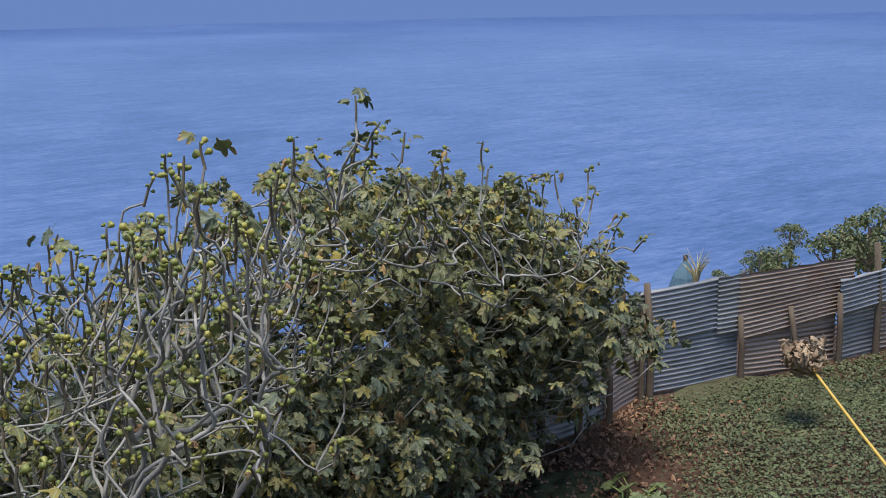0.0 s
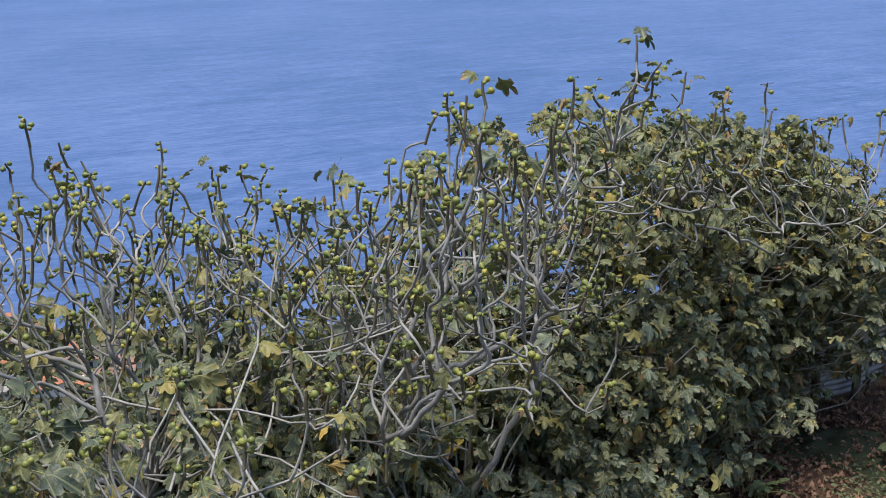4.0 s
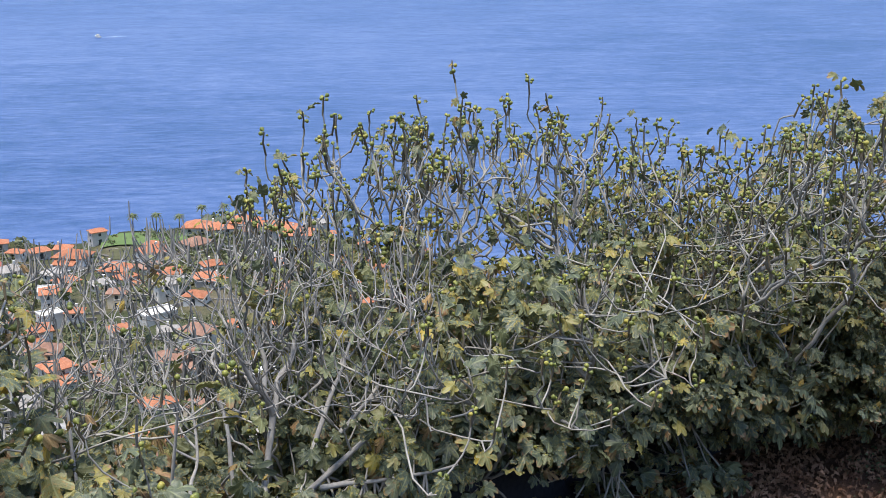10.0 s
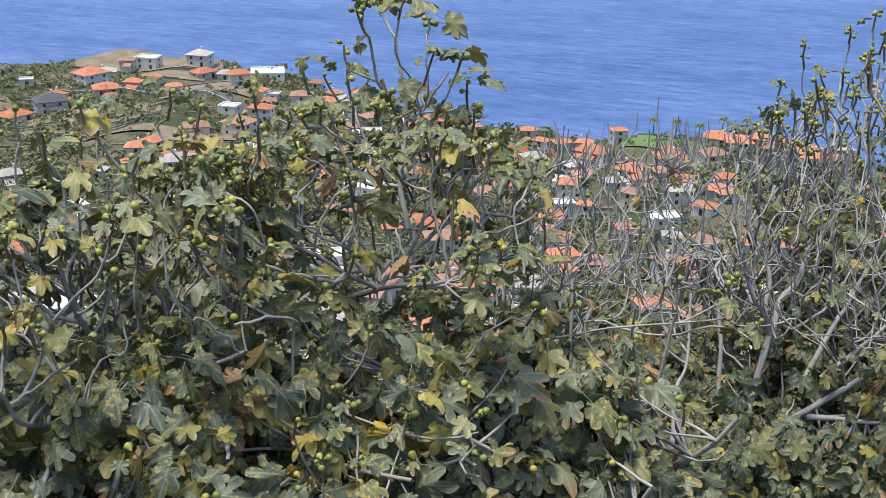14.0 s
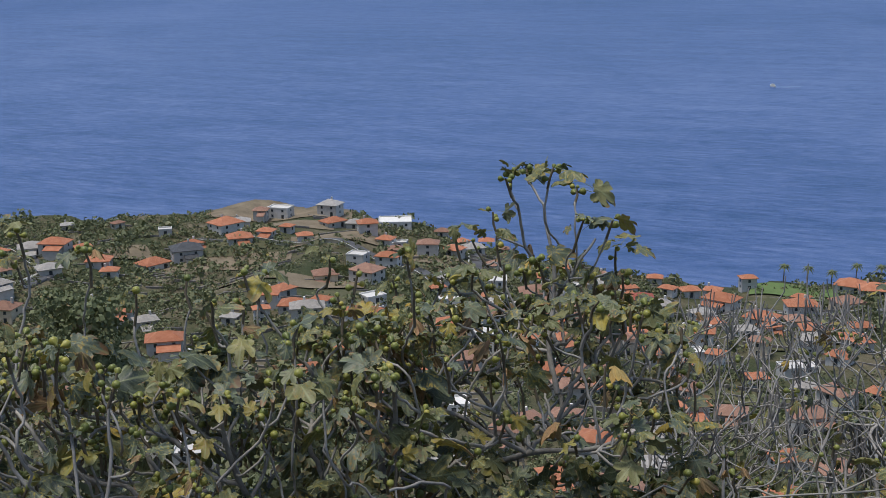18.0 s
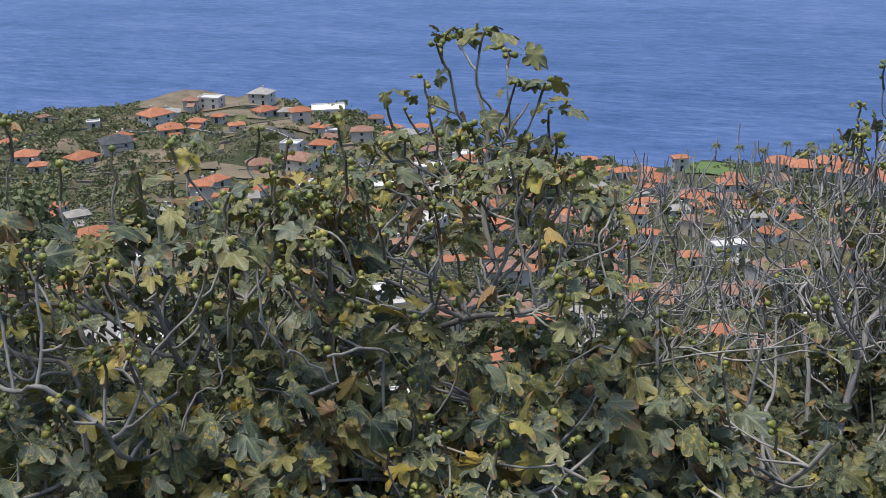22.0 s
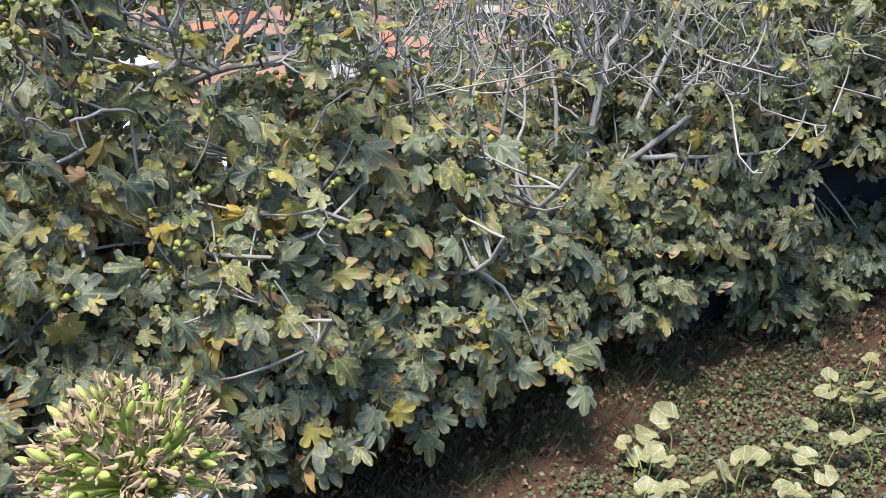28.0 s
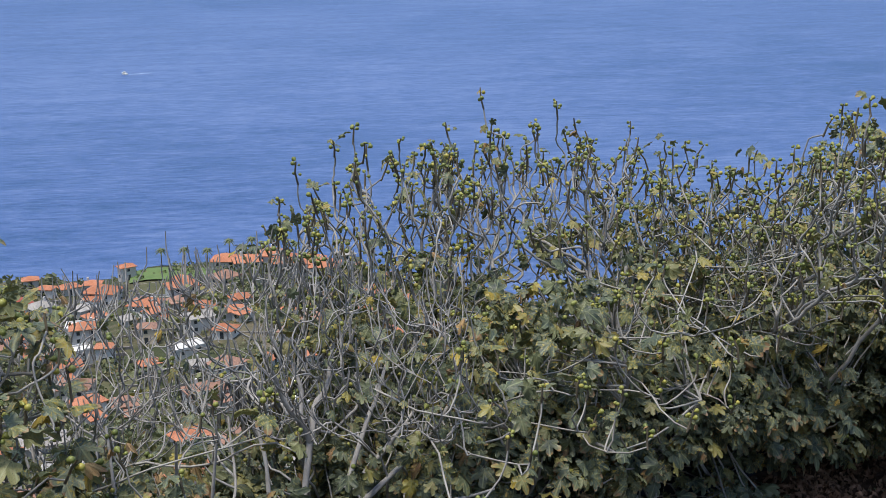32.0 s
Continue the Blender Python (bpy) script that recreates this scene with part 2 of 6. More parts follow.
def tubes(paths, radii, sides=6):
    """Vertices and quads of tubes round polylines; radii has one row a path, one value a point."""
    vs, fs, base = [], [], 0
    ang = np.linspace(0, 2 * np.pi, sides, endpoint=False)
    ring = np.stack([np.cos(ang), np.sin(ang)], 1)
    for pts, rad in zip(paths, radii):
        pts = np.asarray(pts, float)
        d = np.gradient(pts, axis=0)
        d /= np.linalg.norm(d, axis=1, keepdims=True) + 1e-9
        ref = np.array([0.31, 0.87, 0.12]) if abs(d[:, 2]).mean() > 0.5 else np.array([0.05, 0.1, 1.0])
        a = np.cross(d, ref)
        a /= np.linalg.norm(a, axis=1, keepdims=True) + 1e-9
        b = np.cross(d, a)
        k = len(pts)
        v = pts[:, None] + np.asarray(rad)[:, None, None] * (ring[None, :, :1] * a[:, None] + ring[None, :, 1:] * b[:, None])
        vs.append(v.reshape(-1, 3))
        i = base + np.arange(k - 1)[:, None] * sides + np.arange(sides)[None]
        j = base + np.arange(k - 1)[:, None] * sides + (np.arange(sides)[None] + 1) % sides
        fs.append(np.stack([i, j, j + sides, i + sides], -1).reshape(-1, 4))
        base += k * sides
    return np.concatenate(vs), np.concatenate(fs)


def stamp(tv, tf, mats, offs):
    """Copies of a template (vertices, faces) turned and scaled by mats (n,3,3) at offs (n,3)."""
    v = np.einsum("nij,vj->nvi", mats, tv) + offs[:, None]
    f = tf[None] + (np.arange(len(offs)) * len(tv))[:, None, None]
    return v.reshape(-1, 3), f.reshape(-1, tf.shape[1])


def basis(normal, along):
    """Rotation matrices whose columns are across, along and normal."""
    n = normal / (np.linalg.norm(normal, axis=1, keepdims=True) + 1e-9)
    a = along - (along * n).sum(1, keepdims=True) * n
    a /= np.linalg.norm(a, axis=1, keepdims=True) + 1e-9
    return np.stack([np.cross(a, n), a, n], -1)


def box_bm(x0, y0, z0, x1, y1, z1, bevel=0.0):
    bm = bmesh.new()
    bmesh.ops.create_cube(bm, size=1)
    bmesh.ops.scale(bm, vec=(x1 - x0, y1 - y0, z1 - z0), verts=bm.verts)
    bmesh.ops.translate(bm, vec=((x0 + x1) / 2, (y0 + y1) / 2, (z0 + z1) / 2), verts=bm.verts)
    if bevel:
        bmesh.ops.bevel(bm, geom=bm.edges[:], offset=bevel, segments=1, affect="EDGES")
    return bm

# ---- land and sea ----
SEA_Z = -137.0
COAST_AZ = [-60, 10, 22, 29, 33, 36, 38.5, 44, 47.9, 50.6, 53.4, 57.5, 59.9, 61.5, 63, 64.8, 67.0, 69.9, 72.5, 75, 77.3, 82, 95, 120]
COAST_R = [260, 300, 400, 445, 465, 478, 478, 468, 469, 477, 490, 515, 525, 535, 545, 552, 565, 558, 560, 565, 570, 575, 640, 900]
COAST_EL = [25, 23, 19.0, 17.2, 16.2, 15.4, 15.5, 15.8, 15.9, 15.6, 15.1, 14.1, 13.2, 12.95, 12.5, 12.15, 11.85, 12.15, 12.25, 12.0, 11.85, 12.1, 11, 8.0]
FALL_Q = [0, 3, 12, 60, 150, 215, 300]
FALL_Z = [0, -1.6, -9, -50, -98, -112, -117]


def land(x, y):
    """Height of the hillside at a place on the plan."""
    s = -(x - (-3.9 + 0.40 * y)) * 0.93 - 2.6          # beyond the hedge's back
    s2 = y - np.interp(x, [-6, 0.0, 0.6, 1.2, 2.0, 3.3, 9, 40], [9.0, 10.9, 11.2, 12.0, 12.5, 13.0, 15.5, 29])   # beyond the fence
    q = np.maximum(np.maximum(s, s2), 0.0)
    az, r = np.degrees(np.arctan2(-x, y)), np.hypot(x, y)
    z = np.interp(q, FALL_Q, FALL_Z)
    edge, el = np.interp(az, COAST_AZ, COAST_R), np.interp(az, COAST_AZ, COAST_EL)
    ze = EYE_Z - edge * np.tan(np.radians(el))
    k = np.clip((r - 215) / np.maximum(edge - 215, 30), 0, 1)
    low = -112 + (ze + 112) * k
    z = np.where(r > 215, low, z)
    z = z + np.clip(r / 300, 0, 1) * 2.2 * (np.sin(x * 0.051 + 1.3) * np.cos(y * 0.043) + 0.6 * np.sin(x * 0.13 + y * 0.09))
    z = np.where(r > edge, np.maximum(ze - (r - edge) * 2.2, SEA_Z - 3), z)
    # land goes on uphill behind the terrace
    back = np.maximum(np.maximum(x - 25, -y - 18), 0)
    wb = np.clip(np.maximum((az - 98) / 40, (-45 - az) / 40), 0, 1)
    wb = wb * wb * (3 - 2 * wb)
    z = z * (1 - wb) + wb * 0.35 * back
    return z



n = Nodes("sea_water")
tc = n.add("ShaderNodeTexCoord")
rot, sc = n.add("ShaderNodeMapping"), n.add("ShaderNodeMapping")
rot.inputs["Rotation"].default_value = (0, 0, radians(-35))
sc.inputs["Scale"].default_value = (0.011, 0.030, 1)
n.link(tc.outputs["Object"], rot.inputs["Vector"])
n.link(rot.outputs[0], sc.inputs["Vector"])
streak = n.noise(sc.outputs[0], 1.0, 7.0, 0.66)
broad = n.noise(n.coords((0.0016, 0.0016, 1)), 1.0, 3.0)
sc2 = n.add("ShaderNodeMapping")
sc2.inputs["Scale"].default_value = (0.060, 0.20, 1)
n.link(rot.outputs[0], sc2.inputs["Vector"])
fine = n.noise(sc2.outputs[0], 1.0, 8.0, 0.78)
col = n.ramp(n.math("ADD", n.math("ADD", n.math("MULTIPLY", streak, 0.28), n.math("MULTIPLY", broad, 0.17)), n.math("MULTIPLY", fine, 0.55)),
             [(0.42, (0.026, 0.064, 0.160)), (0.5, (0.053, 0.096, 0.226)), (0.58, (0.095, 0.144, 0.286))])
n.bump(n.math("ADD", n.math("MULTIPLY", streak, 1.5), n.math("MULTIPLY", fine, 0.5)), 0.3, 1.0)
M_SEA = n.done(col, 0.45, 0, 0.12)

ang = np.linspace(0, 2 * np.pi, 181)[:-1]
rad = np.array([60, 200, 400, 800, 1600, 3000, 4880.0])
vv = np.stack([np.outer(rad, np.cos(ang)), np.outer(rad, np.sin(ang)), np.full((7, 180), SEA_Z)], -1).reshape(-1, 3)
i = (np.arange(6)[:, None] * 180 + np.arange(180)).ravel()
j = (np.arange(6)[:, None] * 180 + (np.arange(180) + 1) % 180).ravel()
sea = place("water", mesh_from("water", vv, np.stack([i, i + 180, j + 180, j], 1), M_SEA))
tagged(sea, "calm blue ocean with faint wind streaks", "sea", kind="structure")

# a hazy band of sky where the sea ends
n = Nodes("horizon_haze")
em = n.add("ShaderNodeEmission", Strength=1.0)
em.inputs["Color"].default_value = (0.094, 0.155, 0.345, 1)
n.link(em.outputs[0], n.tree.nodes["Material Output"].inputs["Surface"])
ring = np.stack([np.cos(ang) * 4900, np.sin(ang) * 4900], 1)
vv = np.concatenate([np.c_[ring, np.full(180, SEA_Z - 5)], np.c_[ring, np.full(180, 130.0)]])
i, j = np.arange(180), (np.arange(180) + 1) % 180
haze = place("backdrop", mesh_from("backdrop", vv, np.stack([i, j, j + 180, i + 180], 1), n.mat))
tagged(haze, "pale blue haze over the far horizon", "sky", kind="structure")

# hillside
n = Nodes("hillside")
co = n.coords()
f = n.noise(n.coords((0.03, 0.03, 0.03)), 1.0, 8.0, 0.68)
g = n.noise(n.coords((0.35, 0.35, 0.35)), 1.0, 5.0, 0.65)
col = n.ramp(f, [(0.30, (0.040, 0.050, 0.028)), (0.44, (0.068, 0.072, 0.042)), (0.51, (0.115, 0.10, 0.065)), (0.58, (0.18, 0.145, 0.105)), (0.70, (0.27, 0.23, 0.18))])
col = n.mix(n.math("MULTIPLY", g, 0.8), col, (0.035, 0.05, 0.022))
n.bump(g, 0.8, 1.5)
M_HILL = n.done(col, 0.95, 0, 0.1)
az = np.radians(np.concatenate([np.arange(-180, 20, 4), np.arange(20, 86, 0.6), np.arange(86, 180, 4)]))
rr = np.concatenate([np.linspace(2, 40, 20), np.geomspace(44, 200, 26), np.linspace(206, 700, 110), np.geomspace(720, 2500, 12)])
gx, gy = -np.sin(az)[None] * rr[:, None], np.cos(az)[None] * rr[:, None]
gz = land(gx, gy) - 0.12
na, nr = len(az), len(rr)
vv = np.stack([gx, gy, gz], -1).reshape(-1, 3)
i = (np.arange(nr - 1)[:, None] * na + np.arange(na)).ravel()
j = (np.arange(nr - 1)[:, None] * na + (np.arange(na) + 1) % na).ravel()
hill = place("ground", mesh_from("ground", vv, np.stack([i, j, j + na, i + na], 1), M_HILL, smooth=True))
tagged(hill, "green scrubby hillside falling to the coast", "hillside", kind="structure")

# terrace: red-brown soil
n = Nodes("terrace_soil")
co = n.coords()
f = n.noise(co, 1.1, 6.0, 0.6)
g = n.noise(co, 22, 5.0, 0.7)
col = n.ramp(f, [(0.3, (0.062, 0.036, 0.026)), (0.5, (0.100, 0.055, 0.037)), (0.7, (0.135, 0.078, 0.054))])
col = n.mix(n.math("MULTIPLY", g, 0.6), col, (0.06, 0.042, 0.03))
n.bump(n.math("ADD", f, g), 0.9, 0.05)
M_SOIL = n.done(col, 0.95, 0, 0.15)


def soil_z(x, y):
    return 0.035 * np.sin(x * 1.7 + 0.4 * y) * np.cos(y * 1.3) + 0.02 * np.sin(x * 5.1) * np.sin(y * 4.3)


gx, gy = np.meshgrid(np.linspace(-7.5, 26, 168), np.linspace(-16, 18.5, 173))
keep = land(gx, gy) > -0.3
gz = np.where(keep, soil_z(gx, gy) + np.minimum(land(gx, gy), 0), land(gx, gy) - 0.05)
vv = np.stack([gx, gy, gz], -1).reshape(-1, 3)
ny, nx = gx.shape
i = (np.arange(ny - 1)[:, None] * nx + np.arange(nx - 1)).ravel()
terrace = place("terrace", mesh_from("terrace", vv, np.stack([i, i + 1, i + nx + 1, i + nx], 1), M_SOIL, smooth=True))
tagged(terrace, "red-brown garden soil of the terrace", "garden soil", kind="structure")

# ---- fig trees ----
def leaf_template(fold, droop, curl, seed):
    """A fig leaf with three to five rounded lobes, one unit long, its stalk end at the origin, its tip along +y."""
    rng = np.random.default_rng(seed)
    deep = (0.45, 0.2, 0.85, 0.35, 0.6, 0.1, 0.7, 0.3, 0.5, 0.7)[seed % 10]
    lobes = ((0.0, 0.69, 0.37), (1.0, 0.63, 0.38), (-1.0, 0.63, 0.38), (2.0, 0.50, 0.42), (-2.0, 0.50, 0.42))
    ang = np.linspace(-2.6, 2.6, 43)
    body = 0.43 - 0.22 * deep
    rad = np.full(len(ang), body)
    near = np.full(len(ang), 9.0)
    for a, r, w in lobes:
        w = w * rng.uniform(0.92, 1.12)
        r = r * rng.uniform(0.92, 1.06)
        d = np.abs(ang - a)
        rad = np.maximum(rad, body + (r - body) * np.clip(1 - (d / (w * 1.22)) ** 3.2, 0, 1))
        near = np.minimum(near, d)
    rad = rad * (1 + rng.normal(0, 0.016, len(ang)) + 0.015 * np.sin(ang * 23))
    x, y = np.sin(ang) * rad, 0.31 + np.cos(ang) * rad
    inner = 0.5 * rad
    xi, yi = np.sin(ang[1::3]) * inner[1::3], 0.31 + np.cos(ang[1::3]) * inner[1::3]
    k, m = len(ang), len(xi)
    flat = np.concatenate([[(0, 0.04)], np.stack([x, y], 1), [(0, 0.31)], np.stack([xi, yi], 1)])
    off_vein = np.concatenate([[0], near * rad, [0], near[1::3] * inner[1::3]])
    x, y = flat[:, 0], flat[:, 1]
    z = -fold * np.abs(x) * 0.7 - droop * y ** 2 + 0.45 * off_vein + curl * np.sin(5 * y + 9 * x) * 0.05 + rng.normal(0, 0.014, len(x))
    v = np.stack([x, y, z], 1)
    f = []
    for j in range(m - 1):
        a, b, i = k + 2 + j, k + 3 + j, 2 + 3 * j
        f += [(k + 1, a, b), (a, i, i + 1), (a, i + 1, b), (b, i + 1, i + 2), (b, i + 2, i + 3)]
    f += [(k + 2, 1, 2), (k + 1, 1, k + 2), (k + 2 + m - 1, k - 1, k), (k + 1, k + 1 + m, k), (k + 1, k, 0), (0, 1, k + 1)]
    return v, np.array(f), flat + [0.5, 0.0]


def stalked(v, f, uv, length=0.45):
    """Adds a thin stalk that runs back from the leaf's foot."""
    s = np.array([(-0.012, 0.02, 0), (0.012, 0.02, 0), (0.012, -length, 0.06), (-0.012, -length, 0.06), (0, 0.02, -0.02), (0, -length, 0.04)])
    b = len(v)
    sf = np.array([(0, 1, 2), (0, 2, 3), (1, 4, 5), (1, 5, 2), (4, 0, 3), (4, 3, 5)]) + b
    return np.concatenate([v, s]), np.concatenate([f, sf]), np.concatenate([uv, np.tile([[0.5, 0.3]], (6, 1))])


LEAVES = [stalked(*leaf_template(fo, dr, cu, k)) for k, (fo, dr, cu) in enumerate(
    [(0.15, 0.15, 0.8), (0.35, 0.25, 1.0), (0.10, 0.40, 1.2), (0.55, 0.30, 1.2), (0.30, 0.05, 1.5), (0.45, 0.55, 1.8), (0.80, 0.35, 2.0), (0.25, 0.70, 1.4), (1.7, 0.9, 5.0), (1.2, 1.5, 6.0)])]


def fig_template():
    prof = [(0.0, 0.0), (0.10, 0.10), (0.20, 0.30), (0.42, 0.60), (0.44, 0.85), (0.26, 1.06), (0.0, 1.12)]
    v, s = [], 8
    for r, z in prof:
        for a in range(s):
            v.append((r * math.cos(a * 2 * math.pi / s), r * math.sin(a * 2 * math.pi / s), z))
    f = [(i * s + a, i * s + (a + 1) % s, (i + 1) * s + (a + 1) % s, (i + 1) * s + a) for i in range(len(prof) - 1) for a in range(s)]
    return np.array(v), np.array(f)


FIG_V, FIG_F = fig_template()
LEAF_MESH = {}
LEAF_MAT = {"green": M_LEAF, "olive": M_LEAFO, "gold": M_LEAFG, "dry": M_LEAFD}
for tag, mat in (("green", M_LEAF1), ("olive", M_LEAFO1), ("gold", M_LEAFG1), ("dry", M_LEAFD1)):
    LEAF_MESH[tag] = [mesh_from("leaf_" + tag, v, f, mat, uv, smooth=True) for v, f, uv in LEAVES]
FIG_MESH = mesh_from("fig", FIG_V, FIG_F, M_FIG1, smooth=True)
SIDE = np.array([0.93, -0.37, 0.0])          # from the hedge towards the open terrace


def curve(a, b, start_dir, end_dir, k=6, wob=0.03, rng=RNG):
    """A bent path from a to b that leaves along start_dir and arrives along end_dir."""
    t = np.linspace(0, 1, k)[:, None]
    L = np.linalg.norm(b - a)
    p1, p2 = a + start_dir * L * 0.35, b - end_dir * L * 0.35
    p = (1 - t) ** 3 * a + 3 * (1 - t) ** 2 * t * p1 + 3 * (1 - t) * t ** 2 * p2 + t ** 3 * b
    bend, side = rng.normal(0, wob * L * 1.3, 3), rng.normal(0, wob * L * 0.6, 3)
    p = p + np.sin(np.pi * 2 * t + rng.uniform(-0.6, 0.6)) * np.sin(np.pi * t) * bend + np.sin(np.pi * 4 * t) * np.sin(np.pi * t) * side * 0.5
    return p


class FigTree:
    """Collects limbs, branches, shoots, leaves and figs of one tree, then makes its parts."""
    def __init__(self, x, y, label, leaf=0.16, tint="green", seed=1, pale=False, fig=0.031, gold=(1.2, 2.2), dry=0.04, ripe=0.42):
        self.base = np.array([x, y, 0.0])
        self.label, self.leaf, self.tint, self.pale, self.fig, self.gold, self.dry, self.ripe = label, leaf, tint, pale, fig, gold, dry, ripe
        self.rng = np.random.default_rng(seed)
        self.limbs, self.limb_r, self.twigs, self.twig_r, self.young, self.young_r = [], [], [], [], [], []
        self.lp, self.ln, self.la, self.ls, self.fp, self.fd, self.fs = [], [], [], [], [], [], []

    def limb(self, to, r0=0.045, r1=0.015, k=8, origin=None, direct=False):
        rng, k = self.rng, 2 * k - 2
        a = self.base + [rng.normal(0, 0.12), rng.normal(0, 0.12), -0.05] if origin is None else np.asarray(origin, float)
        to = np.asarray(to, float)
        d = to - a
        d = d / np.linalg.norm(d)
        p = curve(a, to, np.array([d[0] * 0.8, d[1] * 0.8, 0.55]), np.array([d[0] * 0.4, d[1] * 0.4, 0.8]), k, 0.035, rng)
        if direct:
            p = curve(a, to, d, d + [0, 0, 0.15], k, 0.025, rng)
        self.limbs.append(p)
        self.limb_r.append(np.linspace(r0, r1, k) * (1 + rng.normal(0, 0.05, k)))
        return p

    def grow(self, targets, tip_r=0.0047, balance=0.22, thick=0.0125, jag=0.035):
        """Branches that fork their way from the limbs to the target places; gives the ends with their directions."""
        rng = self.rng
        T = np.asarray(targets, float)
        roots, cost0 = [], []
        for p in self.limbs:
            roots += list(p[3:])
            cost0 += list(np.linspace(0.3, 1.0, len(p))[3:] * np.linalg.norm(p[-1] - p[0]))
        pos = np.concatenate([np.array(roots), T])
        R, n = len(roots), len(T)
        plen = np.concatenate([cost0, np.zeros(n)])
        par = np.full(n, -1)

        def reach(src):
            d = T - pos[src]
            L = np.linalg.norm(d, axis=1) + 1e-6
            return L * (1 + 0.9 * (1 - d[:, 2] / L) ** 1.5) + balance * plen[src]

        best, who = np.full(n, 1e9), np.zeros(n, int)
        for s in range(R):
            c = reach(s)
            m = c < best
            best[m], who[m] = c[m], s
        order, open_set = [], np.ones(n, bool)
        for k in range(n):
            i = int(np.argmin(np.where(open_set, best, 1e12)))
            open_set[i] = False
            par[i] = who[i]
            plen[R + i] = plen[who[i]] + np.linalg.norm(T[i] - pos[who[i]])
            order.append(i)
            c = reach(R + i)
            m = open_set & (c < best)
            best[m], who[m] = c[m], R + i
        kids = {}
        for i in order:
            kids.setdefault(int(par[i]), []).append(i)
        rad = np.zeros(n)
        for i in reversed(order):
            below = kids.get(R + i, [])
            rad[i] = (sum(rad[c] ** 3.4 for c in below) ** (1 / 3.4)) * 1.003 if below else tip_r * rng.uniform(0.85, 1.15)
        rad = np.minimum(rad, thick)
        ends = []
        starts = [i for i in order if par[i] < R]
        while starts:
            i = starts.pop()
            chain = [i]
            while kids.get(R + chain[-1]):
                below = sorted(kids[R + chain[-1]], key=lambda c: -rad[c])
                starts += below[1:]
                chain.append(below[0])
            pts = np.concatenate([[pos[par[i]]], T[chain]])
            rr = np.concatenate([[rad[i] * 1.08], rad[chain]])
            if par[i] >= R:
                g = par[par[i] - R]
                back = pos[par[i]] - pos[g]
            else:
                back = np.array([0, 0, 0.1])
            ext = np.concatenate([[pts[0] - back * 0.25], pts, [2 * pts[-1] - pts[-2] + [0, 0, 0.06]]])
            out, orr = [], []
            for j in range(len(pts) - 1):
                p0, p1, p2, p3 = ext[j:j + 4]
                L = np.linalg.norm(p2 - p1)
                steps = 3 if L < 0.15 else 5
                for u in np.arange(steps) / steps:
                    q = 0.5 * (2 * p1 + (p2 - p0) * u + (2 * p0 - 5 * p1 + 4 * p2 - p3) * u * u + (3 * p1 - p0 - 3 * p2 + p3) * u ** 3)
                    out.append(q + rng.normal(0, jag * L * 0.6, 3) * (u > 0))
                    orr.append(rr[j] + (rr[j + 1] - rr[j]) * u)
            out.append(pts[-1])
            orr.append(rr[-1])
            out, orr = np.array(out), np.array(orr)
            if orr[0] > 0.0090:
                self.limbs.append(out)
                self.limb_r.append(orr)
            else:
                self.twigs.append(out)
                self.twig_r.append(orr)
            d = out[-1] - out[-2]
            ends.append((pts[-1], d / (np.linalg.norm(d) + 1e-6)))
        return ends

    def anchor(self, to):
        """The branch point from which a twig to a place would most likely spring."""
        pts = np.concatenate([p[3:] for p in self.limbs])
        d = np.linalg.norm(pts - to, axis=1) + np.where(pts[:, 2] > to[2] - 0.05, 0.5, 0.0)
        return pts[int(self.rng.choice(np.argsort(d)[:3]))]

    def twig(self, to, r0=0.013, r1=0.006, k=6, end=None, origin=None):
        to = np.asarray(to, float)
        a = self.anchor(to) if origin is None else np.asarray(origin, float)
        d = (to - a) / (np.linalg.norm(to - a) + 1e-6)
        side = self.rng.normal(0, 0.45, 3)
        end = np.array([d[0] * 0.35, d[1] * 0.35, 0.85]) if end is None else end
        p = curve(a, to, d * 0.7 + side * 0.4, end, k, 0.02, self.rng)
        self.twigs.append(p)
        self.twig_r.append(np.linspace(r0, r1, k) * 0.72)
        return p

    def rosette(self, at, n, size=1.0, out=None, spread=0.8, droop=0.4):
        """Leaves on stalks round a twig's end, their blades turned to the light and hanging a little."""
        rng = self.rng
        out = SIDE if out is None else out
        turn = rng.uniform(0, 2 * np.pi)
        for k in range(n):
            a = turn + k * 2.4 + rng.normal(0, 0.4)
            s = self.leaf * size * (0.45 + 0.95 * rng.uniform() ** 1.1)
            way = np.array([math.cos(a), math.sin(a), 0]) * spread + out * 0.5 + [0, 0, rng.uniform(-droop - 0.45, 0.2)]
            way /= np.linalg.norm(way)
            nor = np.array([0, 0, 0.75]) + out * 0.5 + rng.normal(0, 0.42, 3)
            self.lp.append(at + way * s * 0.5 + rng.normal(0, 0.015, 3))
            self.ln.append(nor)
            self.la.append(way)
            self.ls.append(s)

    def figs(self, at, n):
        rng = self.rng
        for k in range(n):
            a = rng.uniform(0, 2 * np.pi)
            d = np.array([math.cos(a), math.sin(a), rng.uniform(0.0, 0.9)])
            d /= np.linalg.norm(d)
            self.fp.append(at + [0, 0, -rng.uniform(0, 0.09)] + d * 0.006)
            self.fd.append(d)
            self.fs.append(rng.uniform(0.35, 1.0) ** 0.6 * self.fig)

